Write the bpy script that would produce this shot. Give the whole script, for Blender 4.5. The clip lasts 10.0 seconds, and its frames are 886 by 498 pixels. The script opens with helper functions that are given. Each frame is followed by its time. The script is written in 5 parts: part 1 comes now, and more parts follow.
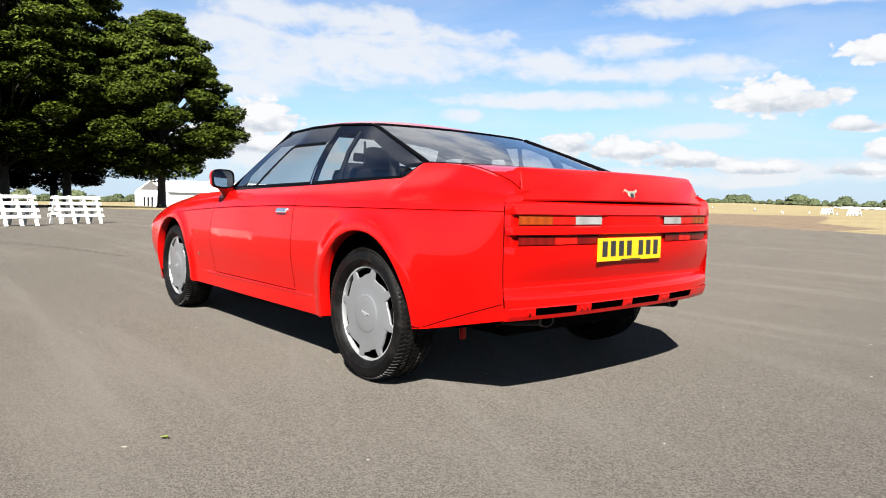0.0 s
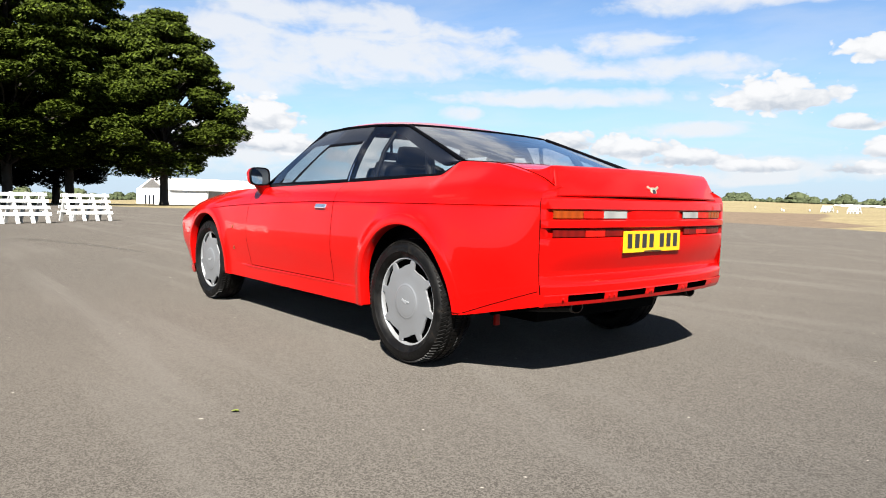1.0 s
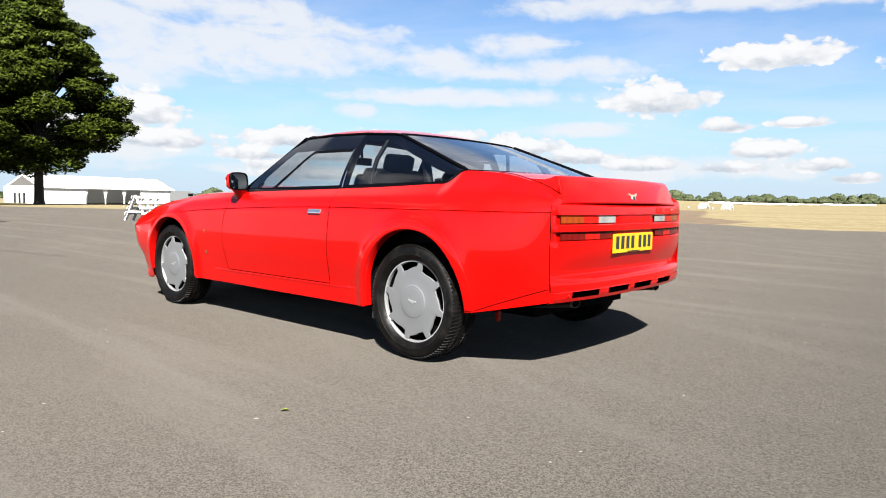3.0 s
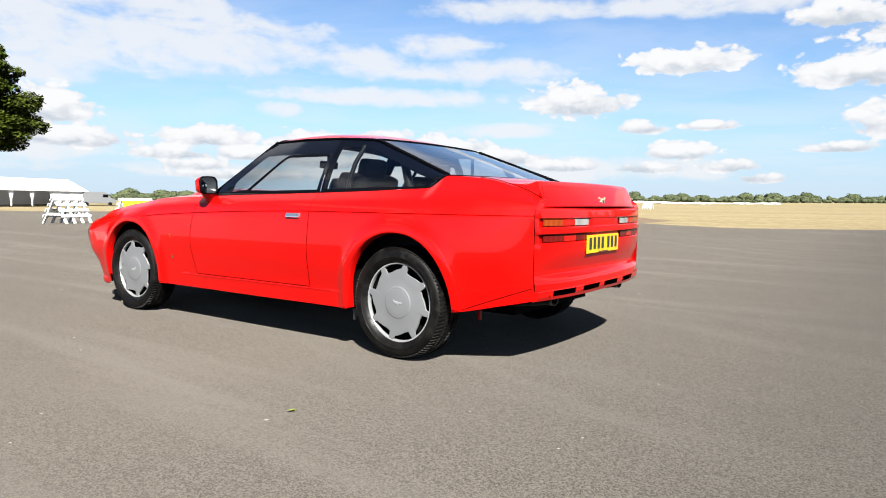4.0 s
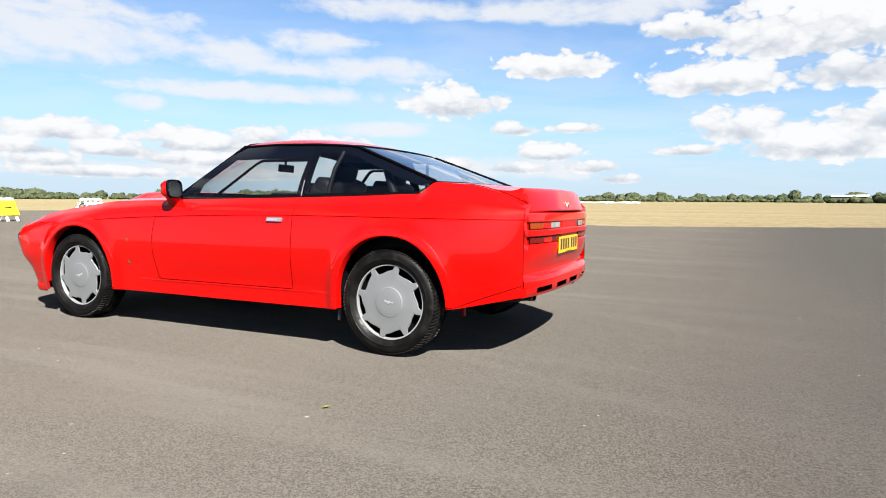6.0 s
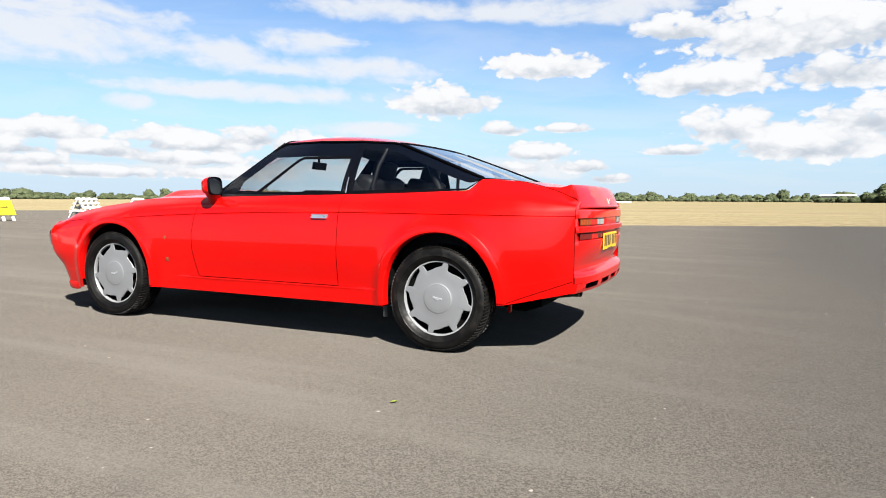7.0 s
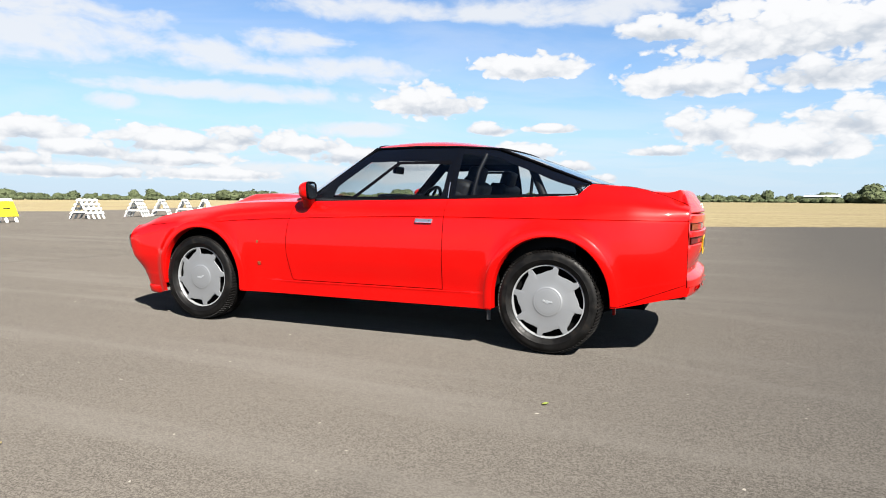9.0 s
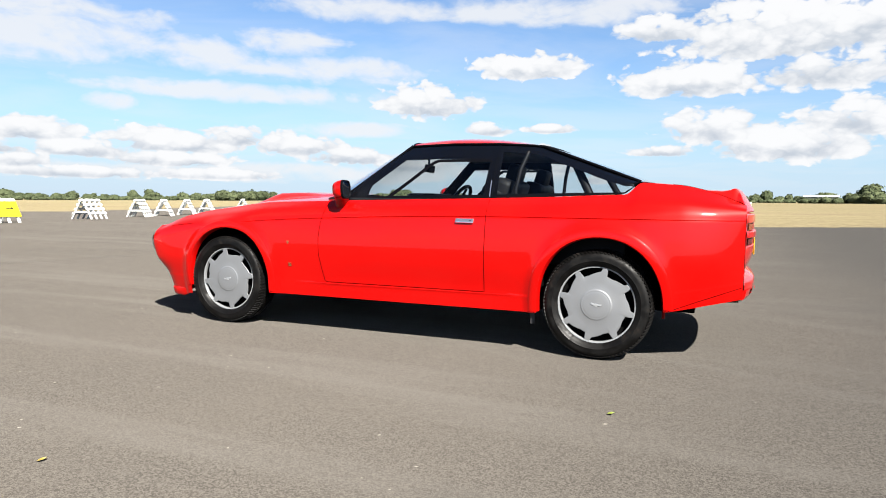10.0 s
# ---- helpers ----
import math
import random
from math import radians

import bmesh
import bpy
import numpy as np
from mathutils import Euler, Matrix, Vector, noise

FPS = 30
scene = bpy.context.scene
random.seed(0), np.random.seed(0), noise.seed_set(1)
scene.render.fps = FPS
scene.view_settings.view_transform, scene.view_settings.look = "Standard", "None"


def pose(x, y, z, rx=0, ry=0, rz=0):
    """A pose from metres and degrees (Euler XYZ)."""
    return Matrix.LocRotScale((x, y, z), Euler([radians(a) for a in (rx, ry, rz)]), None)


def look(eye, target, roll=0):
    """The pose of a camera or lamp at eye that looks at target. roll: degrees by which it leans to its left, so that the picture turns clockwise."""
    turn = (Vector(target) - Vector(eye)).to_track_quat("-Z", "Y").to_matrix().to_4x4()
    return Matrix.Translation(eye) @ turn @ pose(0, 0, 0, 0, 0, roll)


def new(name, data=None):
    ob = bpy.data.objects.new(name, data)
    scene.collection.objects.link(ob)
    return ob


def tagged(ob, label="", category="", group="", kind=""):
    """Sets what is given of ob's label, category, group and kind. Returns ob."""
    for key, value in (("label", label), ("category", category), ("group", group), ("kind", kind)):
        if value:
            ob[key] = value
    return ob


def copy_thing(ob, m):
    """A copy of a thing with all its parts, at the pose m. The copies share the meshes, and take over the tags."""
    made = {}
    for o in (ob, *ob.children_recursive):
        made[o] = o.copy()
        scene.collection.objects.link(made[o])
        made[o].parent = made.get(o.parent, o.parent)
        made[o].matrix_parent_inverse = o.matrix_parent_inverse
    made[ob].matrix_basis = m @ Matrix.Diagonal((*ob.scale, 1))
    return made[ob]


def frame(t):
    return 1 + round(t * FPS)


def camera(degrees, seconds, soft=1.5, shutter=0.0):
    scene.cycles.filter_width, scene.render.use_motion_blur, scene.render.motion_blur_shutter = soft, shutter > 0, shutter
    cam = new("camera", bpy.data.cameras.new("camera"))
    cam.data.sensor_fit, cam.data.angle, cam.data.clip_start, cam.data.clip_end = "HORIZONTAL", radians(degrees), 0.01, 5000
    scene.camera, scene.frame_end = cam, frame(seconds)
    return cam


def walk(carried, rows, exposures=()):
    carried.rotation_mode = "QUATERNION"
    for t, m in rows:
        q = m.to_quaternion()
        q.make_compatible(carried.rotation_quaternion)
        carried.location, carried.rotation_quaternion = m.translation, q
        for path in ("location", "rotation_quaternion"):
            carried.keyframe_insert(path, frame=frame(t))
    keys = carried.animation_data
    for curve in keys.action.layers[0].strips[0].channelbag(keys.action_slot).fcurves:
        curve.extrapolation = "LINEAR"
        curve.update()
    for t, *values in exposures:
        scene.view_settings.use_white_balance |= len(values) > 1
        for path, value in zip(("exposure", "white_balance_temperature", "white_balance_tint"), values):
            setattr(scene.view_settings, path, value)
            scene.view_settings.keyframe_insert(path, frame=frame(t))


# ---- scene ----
cam = camera(67.3, 10.0, soft=1.0)
PATH = [
    (0, (3.887, -2.57, 0.844), (2.359, -1.287, 0.702), 1.2),
    (0.5, (3.946, -2.717, 0.832), (2.421, -1.432, 0.687), 1.1),
    (1, (3.955, -2.853, 0.83), (2.428, -1.57, 0.682), 1.2),
    (1.5, (3.947, -2.989, 0.829), (2.441, -1.681, 0.683), 1.1),
    (2, (3.931, -3.152, 0.834), (2.528, -1.734, 0.694), 1.1),
    (2.2, (3.905, -3.217, 0.833), (2.543, -1.759, 0.693), 1.1),
    (3.3, (3.685, -3.482, 0.876), (2.405, -1.951, 0.727), 1.0),
    (3.5, (3.659, -3.529, 0.879), (2.419, -1.966, 0.732), 0.9),
    (4, (3.585, -3.708, 0.881), (2.445, -2.07, 0.736), 0.9),
    (4.5, (3.489, -3.85, 0.895), (2.409, -2.173, 0.751), 1.0),
    (5, (3.368, -3.986, 0.898), (2.358, -2.266, 0.753), 1.0),
    (5.5, (3.289, -4.097, 0.909), (2.404, -2.309, 0.77), 0.9),
    (5.7, (3.244, -4.154, 0.91), (2.398, -2.347, 0.768), 1.0),
    (7, (2.863, -4.384, 0.883), (2.069, -2.554, 0.74), 0.9),
    (7.5, (2.734, -4.48, 0.89), (1.97, -2.636, 0.752), 0.9),
    (8, (2.579, -4.611, 0.887), (1.823, -2.764, 0.751), 0.8),
    (8.5, (2.413, -4.684, 0.889), (1.656, -2.838, 0.747), 0.9),
    (9, (2.214, -4.722, 0.898), (1.457, -2.876, 0.757), 0.9),
    (9.5, (2.051, -4.716, 0.895), (1.295, -2.869, 0.754), 0.9),
    (10, (1.914, -4.678, 0.887), (1.161, -2.831, 0.747), 0.9),
]
walk(cam, [(t, look(eye, target, roll)) for t, eye, target, roll in PATH], [(0.0, 2.05), (10.0, 2.05)])

# ---- light and sky ----
SUN_TO = Vector((0.80, -0.81, 1.0)).normalized()      # towards the sun, from the car's shadow
SUN_EL = math.asin(SUN_TO.z)
sun = new("sun", bpy.data.lights.new("sun", "SUN"))
sun.data.energy, sun.data.angle, sun.data.color = 5.0, radians(0.53), (1.0, 0.955, 0.88)
sun.matrix_world = look(SUN_TO * 60, (0, 0, 0))


class Net:
    """Small shorthand for node trees."""

    def __init__(self, tree):
        self.t = tree
        tree.nodes.clear()

    def add(self, kind, ins=None, **settings):
        n = self.t.nodes.new(kind)
        for k, v in settings.items():
            if k == "noise_dimensions":
                n.noise_dimensions = v
            elif k == "operation":
                n.operation = v
            elif k == "blend_type":
                n.blend_type = v
            elif k == "data_type":
                n.data_type = v
            elif k == "feature":
                n.feature = v
            elif k == "attribute_name":
                n.attribute_name = v
            elif k == "interpolation_type":
                n.interpolation_type = v
            elif k == "sky_type":
                n.sky_type = v
        for k, v in (ins or {}).items():
            self.put(n.inputs[k], v)
        return n

    def put(self, sock, v):
        if isinstance(v, bpy.types.NodeSocket):
            self.t.links.new(v, sock)
        else:
            sock.default_value = v

    def math(self, op, a, b=0.0, c=0.0):
        return self.add("ShaderNodeMath", {0: a, 1: b, 2: c}, operation=op).outputs[0]

    def vmath(self, op, a, b=(0, 0, 0)):
        n = self.add("ShaderNodeVectorMath", {0: a, 1: b}, operation=op)
        return n.outputs["Value"] if op in ("DOT_PRODUCT", "LENGTH") else n.outputs[0]

    def noise(self, vec, scale, detail=4.0, rough=0.55, distort=0.0):
        return self.add("ShaderNodeTexNoise", {"Vector": vec, "Scale": scale, "Detail": detail, "Roughness": rough, "Distortion": distort}).outputs[0]

    def ramp(self, v, lo, hi, a=0.0, b=1.0):
        return self.add("ShaderNodeMapRange", {0: v, 1: lo, 2: hi, 3: a, 4: b}, interpolation_type="SMOOTHSTEP").outputs[0]

    def mix(self, f, a, b, blend="MIX"):
        n = self.add("ShaderNodeMix", None, data_type="RGBA", blend_type=blend)
        for i, v in ((0, f), (6, a), (7, b)):
            if not isinstance(v, bpy.types.NodeSocket) and i > 0 and len(v) == 3:
                v = (*v, 1)
            self.put(n.inputs[i], v)
        return n.outputs[2]


world = bpy.data.worlds.new("sky")
scene.world = world
world.use_nodes = True
w = Net(world.node_tree)
way = w.add("ShaderNodeTexCoord").outputs["Generated"]
sky = w.add("ShaderNodeTexSky", None, sky_type="NISHITA")
sky.sun_disc, sky.sun_elevation, sky.sun_rotation = False, SUN_EL, math.atan2(SUN_TO.x, SUN_TO.y)
sky.air_density, sky.dust_density, sky.ozone_density, sky.altitude = 1.0, 0.7, 1.4, 50
xyz = w.add("ShaderNodeSeparateXYZ", {0: way}).outputs
az = w.math("MULTIPLY", w.math("ARCTAN2", xyz[1], xyz[0]), 57.2958)
el = w.math("MULTIPLY", w.math("ARCSINE", xyz[2]), 57.2958)
# high thin sheet of cloud, as seen on a plane overhead
over = w.math("MAXIMUM", w.math("ADD", xyz[2], 0.06), 0.03)
flat = w.add("ShaderNodeCombineXYZ", {0: w.math("DIVIDE", xyz[0], over), 1: w.math("DIVIDE", xyz[1], over), 2: 0.0}).outputs[0]
veil = w.ramp(w.noise(flat, 0.75, 8, 0.55, 0.5), 0.38, 0.62, 0.0, 0.75)
thin = w.math("MULTIPLY", veil, w.math("MULTIPLY", w.math("MULTIPLY", w.ramp(el, 38.0, 54.0, 1.0, 0.0), w.ramp(el, 15.0, 26.0, 0.3, 1.0)), w.ramp(xyz[1], -0.3, 0.3, 0.40, 1.0)))
# heaped clouds: bearing, height, half width, half height in degrees
HEAPS = [(105.1, 11.1, 4.3, 1.3), (113.6, 8.1, 4.1, 1.6), (108.5, 6.1, 2.0, 0.7), (85.6, 12.9, 7.8, 2.9), (92.2, 9.6, 5.2, 1.6), (82.5, 9.9, 4.6, 1.7), (79.9, 13.0, 3.9, 2.3), (90.4, 6.0, 3.8, 1.6), (85.2, 4.7, 5.6, 1.8),
         (80.6, 6.3, 4.0, 1.6), (94.2, 4.3, 2.6, 0.6), (144.3, 4.7, 3.6, 1.0), (140.4, 3.5, 3.5, 0.9), (134.0, 4.3, 5.2, 1.2), (134.4, 3.0, 4.7, 0.8), (129.5, 4.9, 2.2, 1.0), (145.1, 2.5, 2.5, 0.7),
         (105.6, 4.1, 2.7, 0.9), (101.8, 3.0, 2.3, 0.7), (99.5, 2.1, 2.0, 0.6), (108.0, 2.9, 2.9, 0.7), (103.3, 6.2, 2.1, 0.5), (155.6, 6.2, 3.2, 1.6), (153.6, 4.2, 4.2, 1.0), (158.1, 4.5, 3.6, 1.4),
         (124.5, 4.4, 3.6, 1.2), (120.0, 3.6, 3.8, 0.9), (115.0, 3.0, 3.4, 0.7), (94.5, 13.6, 3.6, 1.2), (141.0, 1.8, 6.0, 0.6), (131.0, 1.9, 5.0, 0.6), (147.0, 3.4, 3.0, 0.8)]
HEAPS_BEHIND = [(60, 9, 14, 4), (25, 6, 10, 2), (205, 7, 12, 2), (245, 5, 9, 1.6), (290, 6, 10, 1.8), (335, 7, 12, 2)]
WISPS = [(141.7, 11.8, 6.2, 1.9), (133.1, 11.4, 6.1, 1.3), (125.6, 12.7, 3.9, 1.1), (121.0, 10.7, 9.5, 1.0), (129.2, 8.6, 11.5, 0.7), (138.8, 7.3, 1.8, 0.6), (119.6, 15.5, 7.1, 0.9), (102.6, 15.6, 11.0, 1.1),
         (130.6, 2.2, 23.6, 0.8), (120.5, 6.0, 5.7, 0.6), (150.9, 14.7, 9.4, 1.3), (153.6, 11.0, 9.3, 2.2), (147.2, 12.7, 11.4, 2.4), (157.2, 9.0, 5.4, 1.3),
         (158.9, 12.8, 6.6, 1.7), (110.0, 2.8, 10, 0.9), (160, 4, 9, 1.6), (140, 26, 15, 4.5), (124, 31, 13, 4.0), (152, 21, 10, 2.5), (-146, 36, 12, 4.0), (-130, 30, 9, 2.5)]
wobble = w.add("ShaderNodeCombineXYZ", {0: w.math("MULTIPLY", az, 0.30), 1: w.math("MULTIPLY", el, 0.52), 2: 3.0}).outputs[0]
lump = w.noise(wobble, 1.0, 7, 0.50, 0.15)
warp = w.vmath("ADD", wobble, w.vmath("MULTIPLY", w.add("ShaderNodeTexNoise", {"Vector": wobble, "Scale": 2.2, "Detail": 3.0}).outputs["Color"], (0.55, 0.55, 0.0)))


def billow(scale):
    """Rounded heads, like a cauliflower, about 0 on the whole."""
    d = w.add("ShaderNodeTexVoronoi", {"Vector": warp, "Scale": scale, "Smoothness": 0.35}, feature="SMOOTH_F1").outputs["Distance"]
    return w.math("SUBTRACT", 0.47, d)


puff = w.math("ADD", billow(1.7), w.math("ADD", w.math("MULTIPLY", billow(4.2), 0.55), w.math("MULTIPLY", billow(10.0), 0.16)))


def banks(spots, floor):
    """How deep inside the nearest bank of cloud a bearing lies, and whether in its upper or lower half."""
    best, lift = -4.0, 0.0
    for a, e, ww, hh in spots:
        da = w.math("DIVIDE", w.math("SUBTRACT", az, a if a <= 180 else a - 360), ww)
        de = w.math("DIVIDE", w.math("SUBTRACT", el, e), hh)
        under = w.math("MULTIPLY", w.math("MINIMUM", de, 0.0), floor)
        de2 = w.math("ADD", w.math("MAXIMUM", de, 0.0), under)
        m = w.math("SUBTRACT", 1.0, w.math("ADD", w.math("MULTIPLY", da, da), w.math("MULTIPLY", de2, de2)))
        m = w.math("MAXIMUM", m, -3.0)
        lift = w.math("ADD", lift, w.math("MULTIPLY", w.math("MAXIMUM", m, 0.0), de))
        best = w.math("MAXIMUM", best, m)
    return best, lift


best, lift = banks(HEAPS + HEAPS_BEHIND, 1.6)
ragged = w.math("ADD", w.math("MULTIPLY", w.math("SUBTRACT", lump, 0.5), 2.2), w.math("MULTIPLY", puff, 1.7))
heap = w.ramp(w.math("ADD", w.math("ADD", best, 0.62), ragged), 0.0, 0.70)
streak_of, _ = banks(WISPS, 1.0)
drift = w.noise(w.add("ShaderNodeCombineXYZ", {0: w.math("MULTIPLY", az, 0.17), 1: w.math("MULTIPLY", el, 0.42), 2: 9.0}).outputs[0], 1.0, 8, 0.55, 0.5)
wisp = w.ramp(w.math("ADD", streak_of, w.math("ADD", w.math("MULTIPLY", w.math("SUBTRACT", drift, 0.5), 4.6), w.math("MULTIPLY", ragged, 0.40))), -0.8, 1.1, 0.0, 0.88)
low = w.ramp(el, -1.0, 5.0, 0.25, 0.0)
cover = w.math("MAXIMUM", w.math("MAXIMUM", heap, w.math("MAXIMUM", wisp, thin)), low)
shade = w.ramp(w.math("ADD", w.math("MULTIPLY", lift, 1.25), w.math("ADD", w.math("MULTIPLY", w.math("SUBTRACT", lump, 0.5), 1.3), w.math("MULTIPLY", puff, 0.8))), -0.80, 0.38)
shade = w.math("ADD", w.math("MULTIPLY", shade, heap), w.math("MULTIPLY", w.math("SUBTRACT", 1.0, heap), 0.8))
cloud = w.mix(shade, (0.134, 0.149, 0.170), (0.235, 0.237, 0.241))
blue = w.mix(1.0, sky.outputs[0], (0.0290, 0.0345, 0.0405), "MULTIPLY")
blue = w.mix(w.ramp(el, 15.0, 38.0), blue, (0.008, 0.020, 0.052))
blue = w.mix(w.ramp(el, 0.0, 11.0, 0.85, 0.0), blue, (0.135, 0.185, 0.235))
out = w.add("ShaderNodeOutputWorld", {0: w.add("ShaderNodeBackground", {0: w.mix(cover, blue, cloud), 1: 1.0}).outputs[0]})

# ---- materials ----
def material(name):
    m = bpy.data.materials.new(name)
    m.use_nodes = True
    return m, Net(m.node_tree)


def finish(n, ins, bump=None, strength=0.2, distance=0.002):
    b = n.add("ShaderNodeBsdfPrincipled", ins)
    if bump is not None:
        n.put(b.inputs["Normal"], n.add("ShaderNodeBump", {"Strength": strength, "Distance": distance, "Height": bump}).outputs[0])
    n.add("ShaderNodeOutputMaterial", {0: b.outputs[0]})
    return b


def plain(name, colour, rough=0.5, metal=0.0, spread=0.12, scale=8.0, coat=0.0, bump=0.15, grain=120.0, spec=0.5):
    """A surface with stains at one scale and grain at another."""
    m, n = material(name)
    at = n.add("ShaderNodeTexCoord").outputs["Object"]
    big, fine = n.noise(at, scale, 4), n.noise(at, grain, 3)
    dark = tuple(c * (1 - spread) for c in colour)
    light = tuple(min(1, c * (1 + spread)) for c in colour)
    col = n.mix(n.math("ADD", n.math("MULTIPLY", big, 0.6), n.math("MULTIPLY", fine, 0.4)), dark, light)
    finish(n, {"Base Color": col, "Roughness": n.ramp(big, 0.2, 0.8, rough * 0.85, min(1, rough * 1.15)), "Metallic": metal,
               "Coat Weight": coat, "Coat Roughness": 0.04, "Specular IOR Level": spec}, fine, bump, 0.001)
    return m


def paint(name, colour):
    m, n = material(name)
    at = n.add("ShaderNodeTexCoord").outputs["Object"]
    dust = n.noise(at, 2.2, 5)
    peel = n.noise(at, 260, 2)
    sag = n.noise(at, 5.5, 2)
    col = n.mix(n.ramp(dust, 0.35, 0.75, 0.0, 0.05), colour, (0.25, 0.02, 0.012))
    finish(n, {"Base Color": col, "Roughness": n.ramp(dust, 0.3, 0.8, 0.34, 0.42), "Coat Weight": n.ramp(dust, 0.3, 0.8, 0.85, 0.62), "Coat Roughness": 0.018, "Coat IOR": 1.42, "Specular IOR Level": 0.04},
           n.math("ADD", n.math("MULTIPLY", peel, 0.02), sag), 0.12, 0.006)
    return m


def glass(name, tint):
    m, n = material(name)
    see = n.add("ShaderNodeBsdfTransparent", {0: (*tint, 1)}).outputs[0]
    shine = n.add("ShaderNodeBsdfGlossy", {"Color": (1, 1, 1, 1), "Roughness": 0.012}).outputs[0]
    face = n.add("ShaderNodeLayerWeight", {"Blend": 0.5}).outputs["Facing"]
    f = n.math("ADD", 0.035, n.math("MULTIPLY", n.math("POWER", face, 3.0), 0.92))
    n.add("ShaderNodeOutputMaterial", {0: n.add("ShaderNodeMixShader", {0: f, 1: see, 2: shine}).outputs[0]})
    return m


def lens(name, colour):
    m, n = material(name)
    at = n.add("ShaderNodeTexCoord").outputs["Object"]
    ribs = n.add("ShaderNodeTexWave", {"Vector": at, "Scale": 45.0, "Distortion": 0.0}).outputs[1]
    finish(n, {"Base Color": n.mix(ribs, tuple(c * 0.75 for c in colour), colour), "Roughness": 0.25, "Coat Weight": 0.2, "Coat Roughness": 0.02, "Specular IOR Level": 0.2}, ribs, 0.35, 0.003)
    return m


RED = paint("red_paint", (0.33, 0.0014, 0.0010))
BLACK = plain("black_trim", (0.0018, 0.0018, 0.0026), 0.45, bump=0.05, spec=0.03)
GAP = plain("shut_gap", (0.022, 0.0012, 0.001), 0.95, bump=0.0, spec=0.0)
UNDER = plain("underbody", (0.002, 0.002, 0.002), 0.95, spread=0.4, spec=0.05)


def rubber():
    m, n = material("tyre_rubber")
    at = n.add("ShaderNodeTexCoord").outputs["Object"]
    fine, scuff = n.noise(at, 120, 3), n.noise(at, 16, 6, 0.65)
    col = n.mix(n.ramp(scuff, 0.56, 0.74, 0.0, 0.5), (0.0020, 0.0018, 0.0017), (0.018, 0.0125, 0.0085))
    finish(n, {"Base Color": col, "Roughness": n.ramp(scuff, 0.4, 0.65, 0.42, 0.8), "Specular IOR Level": 0.16}, fine, 0.3, 0.001)
    return m


RUBBER = rubber()
RIM = plain("rim_lacquer", (0.20, 0.206, 0.214), 0.46, metal=0.55, spread=0.05, coat=0.15)
RIM_EDGE = plain("rim_polished", (0.36, 0.37, 0.38), 0.34, metal=0.6, spread=0.08)
CHROME = plain("chrome", (0.88, 0.88, 0.89), 0.10, metal=0.95, spread=0.03, bump=0.0)
PIPE = plain("exhaust_steel", (0.004, 0.0033, 0.0028), 0.7, metal=0.0, spread=0.4, scale=30)
TIP = plain("pipe_tip_steel", (0.12, 0.10, 0.085), 0.32, metal=0.9, spread=0.3, scale=30)
HIDE = plain("black_hide", (0.005, 0.005, 0.006), 0.55, bump=0.25, grain=160, spec=0.12)
GREYHIDE = plain("grey_trim", (0.022, 0.022, 0.024), 0.5, bump=0.2)
GLASS = glass("window_glass", (0.84, 0.87, 0.875))
MIRROR = plain("mirror_glass", (0.75, 0.8, 0.85), 0.02, metal=1.0, spread=0.0, bump=0.0)
AMBER, LAMPRED, LAMPWHITE = lens("amber_lens", (0.19, 0.030, 0.003)), lens("red_lens", (0.10, 0.003, 0.002)), lens("clear_lens", (0.20, 0.205, 0.20))
HEADLAMP = lens("headlamp_lens", (0.22, 0.225, 0.23))
STOPRED = lens("stop_lens", (0.36, 0.006, 0.003))
YELLOW = plain("plate_yellow", (0.50, 0.275, 0.004), 0.4, spread=0.04, bump=0.05)
INK = plain("black_ink", (0.015, 0.015, 0.015), 0.4, bump=0.0)
WHITEPAINT = plain("white_wood_paint", (0.54, 0.54, 0.52), 0.55, spread=0.06, scale=3)
SIGNYELLOW = plain("sign_yellow", (0.52, 0.43, 0.012), 0.5, spread=0.05)


def canvas():
    m, n = material("white_canvas")
    at = n.add("ShaderNodeTexCoord").outputs["Object"]
    col = n.mix(n.noise(at, 0.4, 4), (0.66, 0.66, 0.65), (0.74, 0.74, 0.73))
    b = n.add("ShaderNodeBsdfPrincipled", {"Base Color": col, "Roughness": 0.65})
    tr = n.add("ShaderNodeBsdfTranslucent", {0: col})
    n.add("ShaderNodeOutputMaterial", {0: n.add("ShaderNodeMixShader", {0: 0.10, 1: b.outputs[0], 2: tr.outputs[0]}).outputs[0]})
    return m


CANVAS = canvas()
BARK = plain("bark", (0.03, 0.024, 0.018), 0.9, spread=0.5, scale=3, bump=0.8, grain=25)
BRONZE = plain("dulled_badge", (0.26, 0.13, 0.05), 0.35, metal=0.7, spread=0.3)
GOLD = plain("gilt_badge", (0.85, 0.78, 0.52), 0.3, metal=0.9, spread=0.1)


